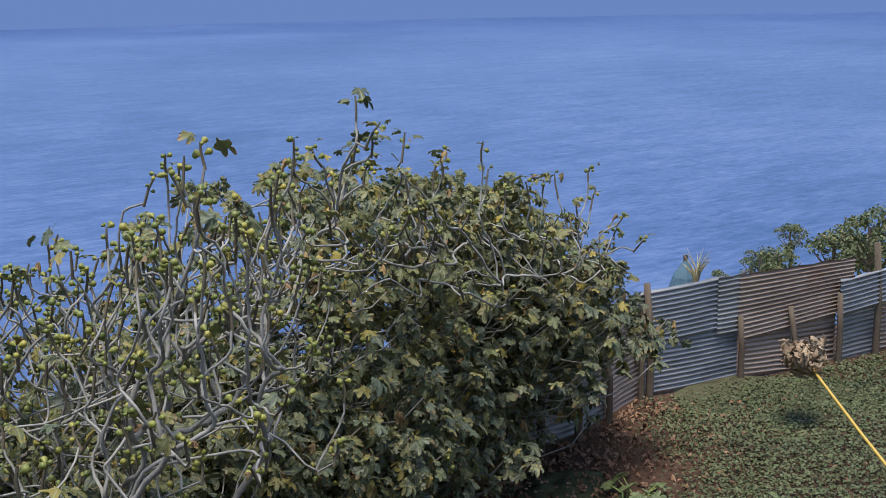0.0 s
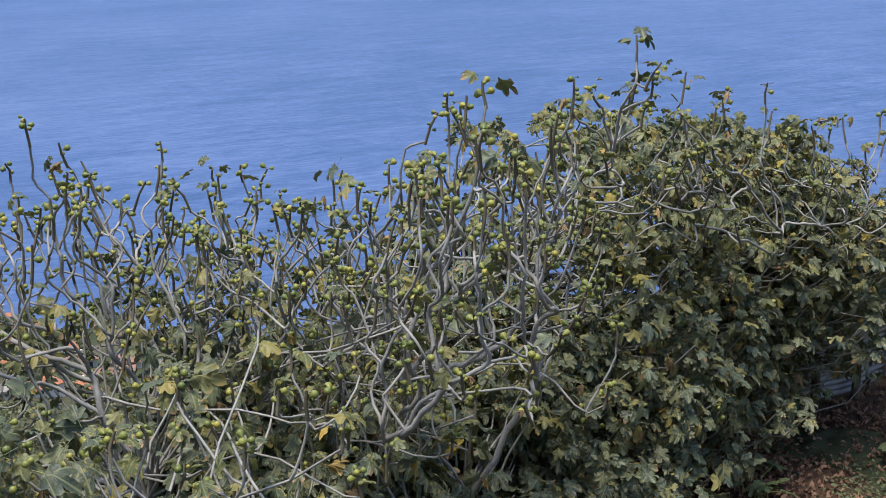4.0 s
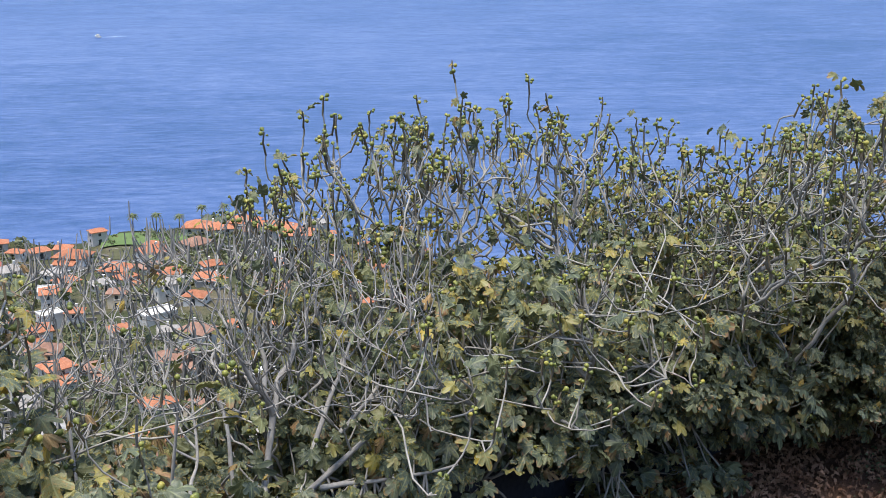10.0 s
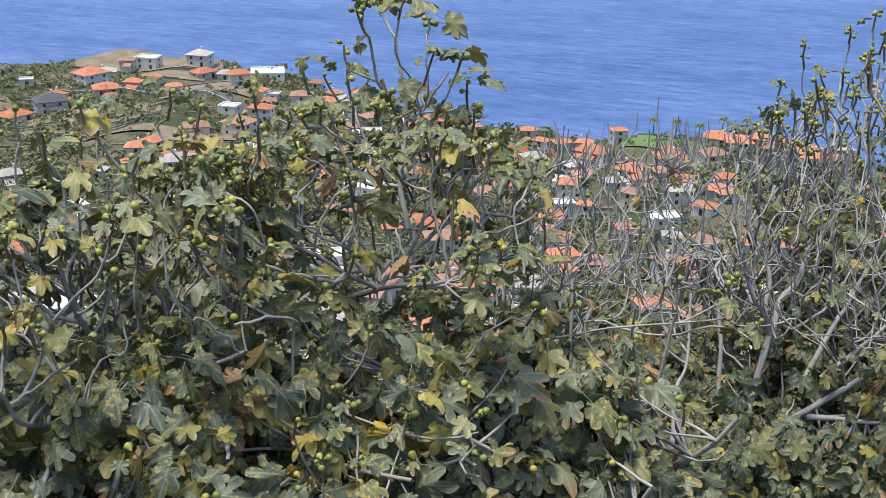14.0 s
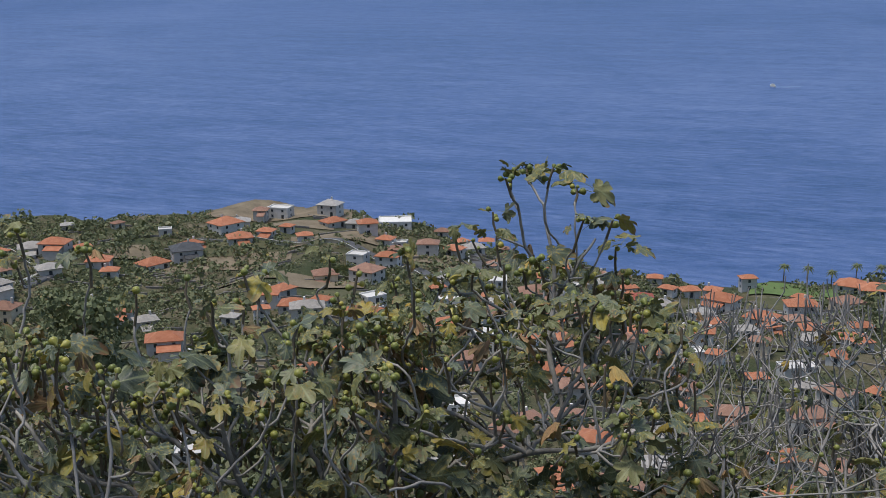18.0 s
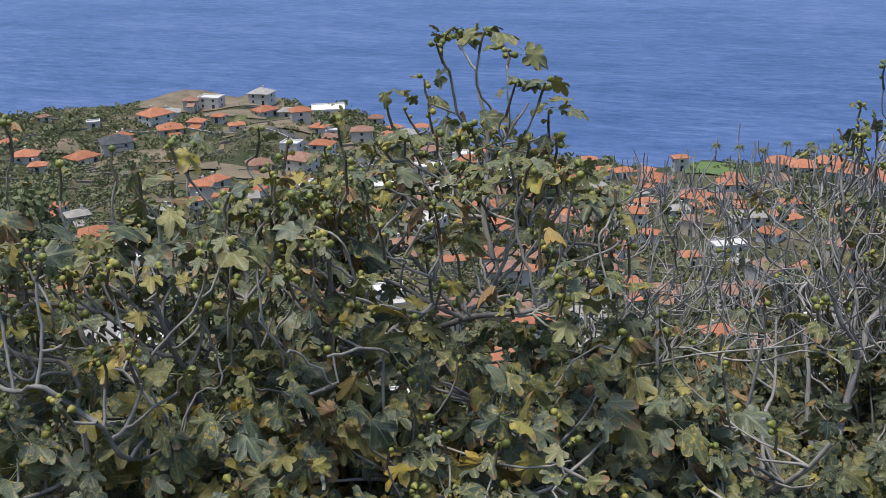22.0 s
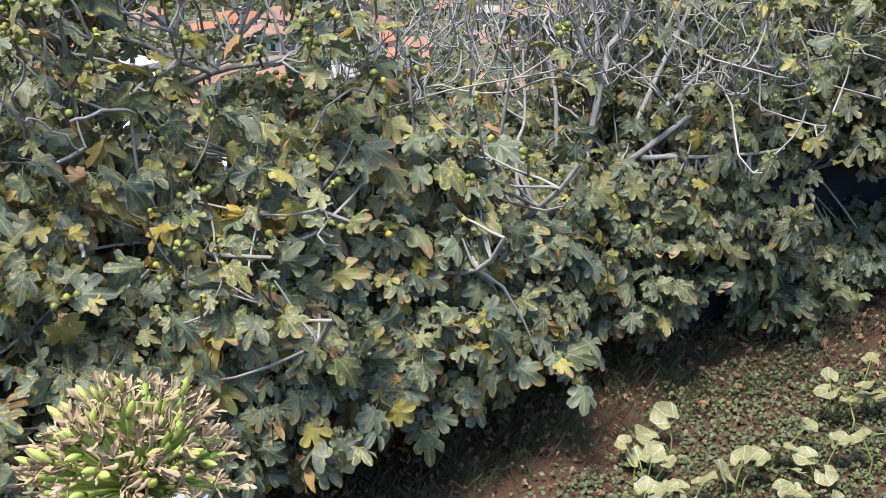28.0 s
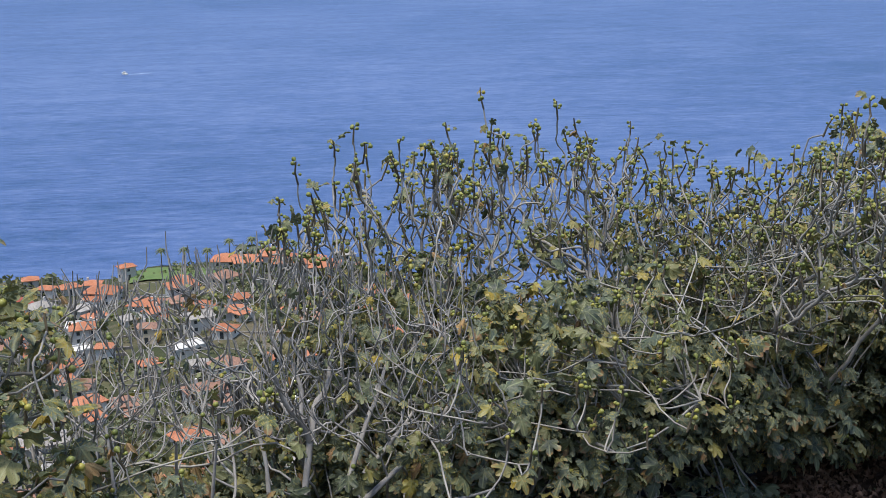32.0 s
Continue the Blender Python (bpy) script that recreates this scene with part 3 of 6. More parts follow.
    def shoot_end(self, at, way, figs, leaves, length=0.12, size=0.55):
        """The dark young end of a branch: figs crowd round it and a few leaves crown it."""
        rng = self.rng
        at = np.asarray(at, float)
        way = np.asarray(way) * 0.5 + [0, 0, 0.9] + rng.normal(0, 0.18, 3)
        way = way / np.linalg.norm(way)
        tip = at + way * length
        mid = at + way * length * 0.5 + rng.normal(0, 0.006, 3)
        self.young.append(np.array([at - way * 0.015, mid, tip]))
        self.young_r.append(np.array([0.0062, 0.0056, 0.0042]))
        for k in range(figs):
            u = 1.05 - 0.75 * rng.uniform() ** 1.6
            a = k * 2.4 + rng.normal(0, 0.3)
            d = np.array([math.cos(a), math.sin(a), rng.uniform(-0.1, 0.7)])
            d /= np.linalg.norm(d)
            self.fp.append(at + way * length * u + d * 0.005)
            self.fd.append(d)
            self.fs.append(rng.uniform(0.3, 1.0) ** 0.6 * self.fig)
        if leaves:
            self.rosette(tip, leaves, size * rng.uniform(0.6, 1.2), np.array([0, 0, 0.3]), 0.85, 0.0)
        return tip

    def build(self, singles=250, fig_singles=80):
        rng = self.rng
        tree = thing("fig_tree", *self.base, label=self.label, category="fig tree", group="fig trees of the hedge")
        bark = M_PALE if self.pale else M_BARK
        for k, (p, r) in enumerate(zip(self.limbs, self.limb_r)):
            v, f = tubes([p], [r], 8)
            place("limb", mesh_from("limb", v, f, bark, smooth=True), tree)
        v, f = tubes(self.twigs, self.twig_r, 5)
        place("twig_work", mesh_from("twig_work", v, f, M_PALE if self.pale else M_TWIG, smooth=True), tree, kind="stuff")
        if self.young:
            v, f = tubes(self.young, self.young_r, 5)
            place("young_wood", mesh_from("young_wood", v, f, M_TIP, smooth=True), tree, "dark young shoot ends", kind="stuff")
        lp, ln, la, ls = (np.array(q) for q in (self.lp, self.ln, self.la, self.ls))
        mats = basis(ln, la) * ls[:, None, None]
        kind = rng.integers(0, 8, len(lp))
        # old leaves turn yellow towards the sunny top, and some hang dry and crumpled
        tone = np.where(rng.uniform(0, 1, len(lp)) < np.interp(lp[:, 2], self.gold, (0.03, self.ripe)), "gold", self.tint)
        tone = np.where(rng.uniform(0, 1, len(lp)) < self.dry, "dry", tone)
        crisp = tone == "dry"
        kind[crisp] = rng.integers(8, 10, crisp.sum())
        mats[crisp] *= 0.62
        # the leaves on the side of the open terrace are pieces of their own
        front = np.argsort(-(lp @ SIDE) + rng.normal(0, 0.25, len(lp)))
        single = set(front[:singles].tolist())
        joined = np.array([k for k in range(len(lp)) if k not in single])
        for hue in (self.tint, "gold", "dry"):
            vs, fs, us, base = [], [], [], 0
            for c, (tv, tf, tu) in enumerate(LEAVES):
                w = joined[(kind[joined] == c) & (tone[joined] == hue)]
                if len(w):
                    v, f = stamp(tv, tf, mats[w], lp[w])
                    vs.append(v)
                    fs.append(f + base)
                    us.append(np.tile(tu, (len(w), 1)))
                    base += len(v)
            if vs:
                lab = {"gold": "yellowing leaves", "dry": "dry brown crumpled leaves"}.get(hue, "")
                place("foliage", mesh_from("foliage", np.concatenate(vs), np.concatenate(fs), LEAF_MAT[hue], np.concatenate(us), smooth=True), tree, lab, kind="stuff")
        for k in single:
            m = Matrix([[*mats[k][i], lp[k][i]] for i in range(3)] + [[0, 0, 0, 1]])
            place("leaf", LEAF_MESH[str(tone[k])][kind[k]], tree, m=m)
        if self.fp:
            fp, fd, fs_ = (np.array(q) for q in (self.fp, self.fd, self.fs))
            fm = basis(fd, rng.normal(0, 1, (len(fd), 3))) * fs_[:, None, None]
            order = np.argsort(-(fp @ SIDE))
            for k in order[:fig_singles]:
                place("fig", FIG_MESH, tree, m=Matrix([[*fm[k][i], fp[k][i]] for i in range(3)] + [[0, 0, 0, 1]]))
            rest = order[fig_singles:]
            if len(rest):
                v, f = stamp(FIG_V, FIG_F, fm[rest], fp[rest])
                place("fruit", mesh_from("fruit", v, f, M_FIG, smooth=True), tree, kind="stuff")
        return tree


def hedge_front(y):
    """x of the hedge's foot along the terrace."""
    return np.interp(y, [-4, 0, 2.9, 4.1, 5.5, 7.2, 8.8, 10.9], [-3.9, -3.5, -3.0, -2.62, -2.15, -1.5, -0.70, 0.35])


def fill(tree, y0, y1, z1, count, n_leaf, depth=1.7, bulge=0.45, fig_rate=0.2, power=1.6, z0=0.12, lean=0.0, size=1.0):
    """Leafy twig ends through the body of the hedge between y0 and y1, denser towards its face and top."""
    rng = tree.rng
    for k in range(count):
        y = rng.uniform(y0, y1)
        top = z1(y) if callable(z1) else z1
        z = z0 + (top - z0) * rng.uniform(0, 1) ** 0.8
        h = z / top
        face = bulge * math.sin(math.pi * min(1, 0.15 + 0.75 * h)) - 0.62 * max(0, 1 - h / 0.45) - 0.25 * max(0, h - 0.75) * 4 * 0.5 + lean * h
        d = depth * rng.uniform(0, 1) ** power
        if rng.uniform() < 0.12:
            d -= 0.12
        p = np.array([hedge_front(y), y, z]) + SIDE * (face - d)
        p[1] += rng.normal(0, 0.05)
        if rng.uniform() < 0.5:
            tree.twig(p, 0.010, 0.005)
        tree.rosette(p, rng.integers(max(2, n_leaf - 2), n_leaf + 2), size)
        if rng.uniform() < fig_rate:
            tree.figs(p, rng.integers(1, 5))


def polar(az, dist, el):
    """A place by its direction and distance from the eye's usual place."""
    a, e = radians(az), radians(el)
    return np.array([-math.sin(a) * math.cos(e) * dist, math.cos(a) * math.cos(e) * dist, EYE_Z + math.sin(e) * dist])


def sprays(tree, y0, y1, z0, z1, count, out=(0.30, 0.55)):
    """Bent grey boughs that reach out of the hedge's face, with leaves and figs at their ends."""
    rng = tree.rng
    for k in range(count):
        y, z = rng.uniform(y0, y1), rng.uniform(z0, z1)
        a = np.array([hedge_front(y), y, z - rng.uniform(0, 0.25)]) - SIDE * rng.uniform(0.5, 0.9)
        b = np.array([hedge_front(y), y + rng.normal(0, 0.45), z + rng.uniform(0.0, 0.3)]) + SIDE * rng.uniform(*out)
        p = curve(a, b, SIDE * 0.5 + [0, rng.normal(0, 0.3), 0.35], SIDE * 0.4 + [0, rng.normal(0, 0.3), 0.25], 11, 0.05, rng)
        tree.twigs.append(p)
        tree.twig_r.append(np.linspace(rng.uniform(0.0052, 0.0068), 0.0038, 11))
        tree.shoot_end(b, p[-1] - p[-2], rng.integers(2, 7), rng.integers(1, 4), 0.09, 0.85)
        for j in range(rng.integers(1, 4)):
            c = p[rng.integers(4, 10)]
            q = c + [rng.normal(0, 0.12), rng.normal(0, 0.12), rng.uniform(0.08, 0.28)]
            tree.twigs.append(curve(c, q, rng.normal(0, 0.5, 3), np.array([0, 0, 0.9]), 7, 0.03, rng))
            tree.twig_r.append(np.linspace(0.0052, 0.0040, 7))
            tree.shoot_end(q, (0, 0, 1), rng.integers(1, 6), rng.integers(0, 3), 0.07, 0.8)


def grow_limbs(tree, count, ys, zs, back=0.7, spread=0.75):
    rng = tree.rng
    for k in range(count):
        y = rng.uniform(*ys)
        tree.limb((hedge_front(y) - back * 0.93 + rng.uniform(-spread, spread), y + back * 0.37, rng.uniform(*zs)), rng.uniform(0.013, 0.024), 0.010)


CREST_AZ = [-6, -2, 2, 5, 8, 10.1, 12.5, 14.7, 17.1, 19.8, 22.8, 26.5, 29, 32.5, 35, 38, 41, 48, 51.4, 53.5, 55.7, 58, 61, 66, 72, 80]
CREST_EL = [-10.5, -9.2, -8.6, -7.6, -8.6, -9.0, -10.6, -10.9, -10.6, -10.0, -9.4, -9.2, -9.9, -10.4, -11.6, -13.6, -14.4, -15.8, -15.2, -13.9, -13.6, -14.7, -16.0, -16.8, -17.5, -16.0]
CREST_D = [10.4, 9.5, 8.5, 8.0, 7.2, 6.8, 7.2, 7.8, 8.0, 8.0, 7.4, 7.4, 7.1, 6.9, 6.6, 6.1, 5.8, 5.0, 4.9, 5.1, 5.2, 5.0, 4.8, 4.6, 4.5, 4.5]


def crown(tree, az0, az1, nodes, below=7.0, tips=(), power=1.0, leaf=(1, 4), figs=(2, 6), deep=(-0.75, 0.5), shoot=(0.06, 0.14), size=0.60, part_leafy=0.55, **growth):
    """A crown of forking branches between two directions, from the crest downwards; every end bears figs."""
    rng = tree.rng
    pts = []
    while len(pts) < nodes:
        az = rng.uniform(az0, az1)
        el = np.interp(az, CREST_AZ, CREST_EL) - 1.9 + 0.7 * math.sin(az * 2.9) + 0.4 * math.sin(az * 6.7) - (below - 1.0) * rng.uniform(0, 1) ** power
        p = polar(az, np.interp(az, CREST_AZ, CREST_D) + rng.uniform(*deep), el)
        if len(pts) < 3 or min(np.linalg.norm(np.array(pts[-160:]) - p, axis=1)) > 0.075:
            pts.append(p)
    spare = [(az, np.interp(az, CREST_AZ, CREST_EL) - rng.uniform(0.2, 2.4)) for az in rng.uniform(az0, az1, int((az1 - az0) * 2.2))]
    for az, el in list(tips) + spare:
        d = np.interp(az, CREST_AZ, CREST_D) + rng.uniform(-0.2, 0.2)
        q = polar(az, d, el - 0.9)
        pts += [q, q + [rng.normal(0, 0.03), rng.normal(0, 0.03), -0.14], q + [rng.normal(0, 0.05), rng.normal(0, 0.05), -0.30]]
        for k in range(int(rng.integers(1, 4))):
            a, out = rng.uniform(0, 2 * np.pi), rng.uniform(0.06, 0.15)
            pts.append(q + [math.cos(a) * out, math.sin(a) * out, -rng.uniform(0.04, 0.24)])
    for p, d in tree.grow(pts, **growth):
        n = int(rng.integers(*leaf)) if rng.uniform() < part_leafy else 0
        tree.shoot_end(p, d, int(rng.integers(*figs)), n, rng.uniform(*shoot), size)


TREES = []
# the dense tree at the fence
t = FigTree(-1.0, 9.5, "dense dark green fig tree in full leaf beside the tin fence", 0.061, "green", 11, gold=(0.8, 1.7), dry=0.045, ripe=0.5)
grow_limbs(t, 9, (7.8, 10.6), (1.2, 2.0), 0.3)
fill(t, 7.4, 10.9, lambda y: np.interp(y, [7.2, 8.0, 8.8, 9.5, 10.4, 11.0], [1.25, 1.5, 2.1, 2.1, 1.8, 1.2]), 2300, 7, 1.4, 0.62, 0.05, 1.6)
fill(t, 7.6, 10.4, lambda y: 1.0, 520, 6, 0.6, 0.68, 0.0, 1.2)
fill(t, 9.4, 10.7, lambda y: np.interp(y, [9.3, 10.2, 10.8], [1.9, 1.95, 1.2]), 480, 6, 0.9, 1.05, 0.05, 1.3, z0=0.75)
crown(t, -4.5, 7.0, 40, 3.0, ((4.8, -6.7), (1.9, -8.4), (0.5, -7.9), (-3.5, -8.6), (-1.8, -9.0), (6.0, -8.0), (3.3, -7.9), (-4.6, -10.2)), 1.0, (3, 6), (1, 5), (-0.1, 0.5), (0.05, 0.15), 0.85, 1.0, thick=0.007)
TREES.append((t, 300, 50))

# the middle trees: leafy below, bare and full of figs above
t = FigTree(-2.2, 7.7, "fig tree with grey bare upper shoots and many green figs", 0.080, "green", 12, gold=(0.95, 1.7), dry=0.045)
grow_limbs(t, 15, (6.4, 8.5), (0.7, 1.4), 0.4)
sprays(t, 6.4, 8.2, 1.0, 1.7, 15)
fill(t, 6.9, 8.4, lambda y: 1.25, 480, 6, 1.2, 0.30, 0.15, 1.7)
fill(t, 6.3, 7.0, lambda y: 1.25, 190, 6, 1.2, 0.25, 0.15, 1.7, z0=0.62)
fill(t, 6.4, 8.4, lambda y: 1.75, 230, 3, 1.4, 0.4, 0.4, 1.0, z0=1.0, size=0.8)
crown(t, 6.5, 19.0, 520, 7.5, ((9.4, -8.0), (10.6, -8.3), (12.0, -9.2), (12.6, -10.2), (14.6, -10.7), (16.2, -11.1), (17.5, -9.9), (18.4, -10.0)))
TREES.append((t, 240, 70))

t = FigTree(-2.9, 6.4, "fig tree with pale branching crown above green leaves", 0.083, "green", 13, gold=(0.95, 1.7), dry=0.045)
grow_limbs(t, 15, (5.3, 7.2), (0.7, 1.4), 0.5)
sprays(t, 5.2, 6.9, 0.95, 1.6, 14)
fill(t, 5.2, 6.9, lambda y: 1.2, 500, 6, 1.3, 0.10, 0.15, 1.7, z0=0.68)
fill(t, 5.6, 7.0, lambda y: 0.36, 80, 5, 0.3, 0.22, 0.0, 1.0)
fill(t, 5.0, 5.7, lambda y: 0.36, 40, 5, 0.3, 0.22, 0.0, 1.0)
fill(t, 5.2, 6.9, lambda y: 1.75, 230, 3, 1.4, 0.3, 0.4, 1.0, z0=0.95, size=0.8)
crown(t, 18.5, 29.5, 520, 8.0, ((20.1, -9.1), (20.8, -10.6), (21.9, -10.4), (22.6, -9.1), (23.5, -8.4), (26.0, -9.4), (27.0, -7.9), (28.7, -9.2)))
TREES.append((t, 240, 80))

t = FigTree(-3.4, 5.4, "fig tree leaning over the slope with figs along bare shoots", 0.086, "green", 14, gold=(1.0, 1.7), dry=0.035)
grow_limbs(t, 13, (4.4, 6.0), (0.7, 1.3), 0.6)
sprays(t, 4.4, 5.5, 1.0, 1.5, 8)
t.limb(polar(20.4, 6.2, -24.8), 0.018, 0.007, 9, polar(25.8, 6.5, -21.8), True)
fill(t, 4.3, 5.5, lambda y: 1.1, 370, 6, 1.2, -0.12, 0.15, 1.6, z0=0.76)
fill(t, 4.6, 5.6, lambda y: 0.34, 60, 5, 0.3, 0.22, 0.0, 1.0)
fill(t, 3.9, 4.9, lambda y: 0.95, 190, 6, 0.5, 0.22, 0.0, 1.0)
fill(t, 4.3, 5.5, lambda y: 1.75, 300, 3, 1.4, 0.1, 0.4, 1.0, z0=0.95, size=0.85)
crown(t, 28.5, 37.5, 430, 10.0, ((29.9, -10.4), (31.0, -9.8), (33.2, -9.4), (34.1, -10.4), (35.9, -11.2), (36.9, -12.6)))
TREES.append((t, 220, 70))

# the twiggy tree with hardly a leaf
t = FigTree(-3.3, 4.35, "leafless pale grey fig tree with dense upright twigs", 0.084, "olive", 15, pale=True, gold=(0.8, 1.6), dry=0.06)
fork = polar(35.9, 5.75, -24.2)
foot = polar(37.0, 5.7, -30.5)
t.limb(fork, 0.021, 0.016, 6, foot, True)
t.limb(polar(28.0, 5.8, -21.6), 0.018, 0.008, 9, foot, True)
t.limb(polar(30.6, 5.75, -23.0), 0.016, 0.008, 8, polar(33.2, 5.7, -25.8), True)
t.limb(polar(31.5, 5.9, -19.5), 0.014, 0.007, 8, polar(34.2, 5.7, -26.4), True)
t.limb(polar(26.5, 5.7, -26.6), 0.013, 0.006, 8, polar(33.6, 5.7, -27.6), True)
t.limb(polar(38.6, 5.7, -22.6), 0.013, 0.008, 8, polar(37.6, 5.7, -29.0), True)
for az, up in ((36.6, -20.5), (34.6, -20.0), (37.6, -20.8)):
    t.limb(polar(az, 5.8 + t.rng.uniform(-0.3, 0.3), up), 0.017, 0.009, 7, fork, True)
for k in range(6):
    az = 40 + 1.7 * k
    t.limb(polar(az + t.rng.uniform(-1.5, 1.5), t.rng.uniform(5.0, 5.9), -22.0 - t.rng.uniform(0, 2.5)), 0.0105, 0.006, 9, polar(az, t.rng.uniform(5.0, 5.9), -31), True)
pts = []
while len(pts) < 700:
    az = t.rng.uniform(28.0, 49.5)
    el = np.interp(az, [28, 34, 40, 44, 50], [-18.3, -17.0, -16.6, -16.9, -18.0]) - t.rng.uniform(0, 1) ** 1.1 * 7.5
    p = polar(az, t.rng.uniform(5.2, 6.4), el)
    if len(pts) < 3 or min(np.linalg.norm(np.array(pts) - p, axis=1)) > 0.06:
        pts.append(p)
for p, d in t.grow(pts, 0.0029, 0.12, 0.0105, 0.03):
    way = d * 0.5 + [t.rng.normal(0, 0.12), t.rng.normal(0, 0.12), 0.9]
    for k in range(3):
        q = p + way * t.rng.uniform(0.06, 0.17) + t.rng.normal(0, 0.04, 3)
        t.twigs.append(curve(p, q, d, np.array([0, 0, 0.9]), 5, 0.03, t.rng))
        t.twig_r.append(np.linspace(0.0036, 0.0026, 5))
    if t.rng.uniform() < 0.22:
        t.rosette(p, 2, 0.55)
    if t.rng.uniform() < 0.10:
        t.figs(p, 2)
fill(t, 3.3, 4.6, lambda y: 0.95, 440, 6, 1.4, 0.08, 0.15, 1.5, z0=0.5)
fill(t, 3.2, 4.3, lambda y: 0.4, 40, 5, 0.3, 0.1, 0.0, 1.0)
fill(t, 3.3, 4.6, lambda y: 1.3, 130, 3, 1.6, 0.15, 0.3, 0.9, z0=0.7, size=0.85)
TREES.append((t, 220, 40))

# the near trees, with large yellowing leaves
t = FigTree(-4.2, 2.6, "fig tree with large yellowing leaves and clusters of figs", 0.094, "olive", 16, fig=0.036, gold=(1.05, 1.9), dry=0.12, ripe=0.50)
grow_limbs(t, 12, (1.5, 3.5), (0.9, 1.5), 0.35)
t.limb(polar(54.7, 5.1, -11.6), 0.013, 0.006, 8, polar(54.0, 4.9, -20.5), True)
t.limb(polar(52.2, 5.1, -13.2), 0.008, 0.005, 8, polar(54.2, 5.0, -16.0), True)
sprays(t, 1.6, 3.4, 0.8, 1.5, 9, (0.15, 0.42))
for a, b, r in (((53.6, 4.3, -32.1), (60.5, 4.25, -31.7), 0.016), ((49.0, 4.5, -30.8), (55.1, 4.4, -27.5), 0.015), ((50.2, 4.5, -31.4), (54.2, 4.4, -29.4), 0.013), ((49.8, 4.5, -22.0), (55.6, 4.5, -24.5), 0.016)):
    t.limb(polar(*a), r * 0.85, 0.007, 9, polar(*b) - SIDE * 0.45 - [0, 0, 0.12], True)
fill(t, 1.5, 3.5, lambda y: np.interp(y, [1.6, 2.4, 3.0, 3.6], [1.2, 1.2, 1.1, 0.9]), 780, 7, 1.2, 0.34, 0.12, 1.5)
fill(t, 1.5, 3.4, lambda y: np.interp(y, [1.6, 2.4, 3.0, 3.6], [1.75, 1.7, 1.5, 1.2]), 330, 4, 0.9, 0.2, 0.4, 0.9, z0=0.9, size=1.0)
crown(t, 47.5, 63, 230, 8.5, ((55.4, -9.6), (54.5, -9.8), (51.7, -12.2), (56.9, -12.2), (51.2, -14.0), (53.2, -11.4), (58.8, -13.2), (61.3, -13.9)), 0.9, (2, 6), (1, 6), (-0.6, 0.5), (0.06, 0.14), 0.9, 0.85, thick=0.009)
TREES.append((t, 300, 100))

t = FigTree(-4.3, 0.7, "fig tree with thick grey limbs and worn spotted leaves", 0.096, "olive", 17, fig=0.036, gold=(1.05, 1.9), dry=0.12, ripe=0.50)
grow_limbs(t, 12, (-0.4, 1.9), (0.9, 1.5), 0.35)
sprays(t, -0.6, 1.7, 0.8, 1.5, 9, (0.15, 0.42))
for a, b, r in (((62.2, 4.3, -26.0), (66.0, 4.3, -27.6), 0.036), ((62.2, 4.3, -19.4), (62.4, 4.3, -26.5), 0.020), ((63.4, 4.1, -30.9), (60.6, 4.2, -27.4), 0.017), ((75.1, 4.0, -32.6), (70.2, 4.0, -29.4), 0.015), ((79.6, 4.1, -29.3), (74.8, 4.1, -29.8), 0.014), ((71.0, 4.3, -21.0), (69.0, 4.3, -29.0), 0.018), ((74.5, 4.0, -26.5), (71.0, 4.0, -31.2), 0.014)):
    t.limb(polar(*a), r * 0.85, 0.007, 9, polar(*b) - SIDE * 0.45 - [0, 0, 0.12], True)
fill(t, -0.9, 1.7, lambda y: 1.2, 900, 7, 1.2, 0.34, 0.12, 1.5)
fill(t, -0.9, 1.7, lambda y: 1.75, 360, 4, 0.9, 0.2, 0.4, 0.9, z0=0.9, size=1.0)
crown(t, 62, 83, 230, 8.0, ((65.4, -14.2), (64.1, -14.8), (69.2, -14.2), (79.3, -11.8), (72.0, -14.8), (76.5, -13.4)), 0.9, (2, 6), (1, 6), (-0.6, 0.5), (0.06, 0.14), 0.9, 0.85, thick=0.009)
TREES.append((t, 300, 100))
for t, a, b in TREES:
    t.build(a, b)


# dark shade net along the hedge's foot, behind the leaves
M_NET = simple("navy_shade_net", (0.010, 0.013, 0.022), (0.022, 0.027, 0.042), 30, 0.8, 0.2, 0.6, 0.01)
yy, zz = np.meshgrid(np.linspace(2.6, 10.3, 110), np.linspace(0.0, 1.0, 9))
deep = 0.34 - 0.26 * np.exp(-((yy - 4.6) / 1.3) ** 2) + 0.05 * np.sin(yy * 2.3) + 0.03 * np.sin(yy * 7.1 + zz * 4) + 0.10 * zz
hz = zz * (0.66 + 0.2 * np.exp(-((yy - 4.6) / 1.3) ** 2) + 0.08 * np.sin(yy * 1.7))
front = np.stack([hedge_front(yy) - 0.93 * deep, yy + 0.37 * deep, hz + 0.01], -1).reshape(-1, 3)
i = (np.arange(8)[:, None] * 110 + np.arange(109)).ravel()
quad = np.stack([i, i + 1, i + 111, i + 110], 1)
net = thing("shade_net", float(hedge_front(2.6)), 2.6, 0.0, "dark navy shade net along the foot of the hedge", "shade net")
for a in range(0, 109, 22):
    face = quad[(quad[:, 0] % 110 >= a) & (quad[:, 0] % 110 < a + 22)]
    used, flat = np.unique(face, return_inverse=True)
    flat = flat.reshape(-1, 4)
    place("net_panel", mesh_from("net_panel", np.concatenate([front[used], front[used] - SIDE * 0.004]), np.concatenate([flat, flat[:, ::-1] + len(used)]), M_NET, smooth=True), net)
POLE_B, POLE_T = (2.56, 9.35, 0.0), (2.27, 10.57, 0.47)
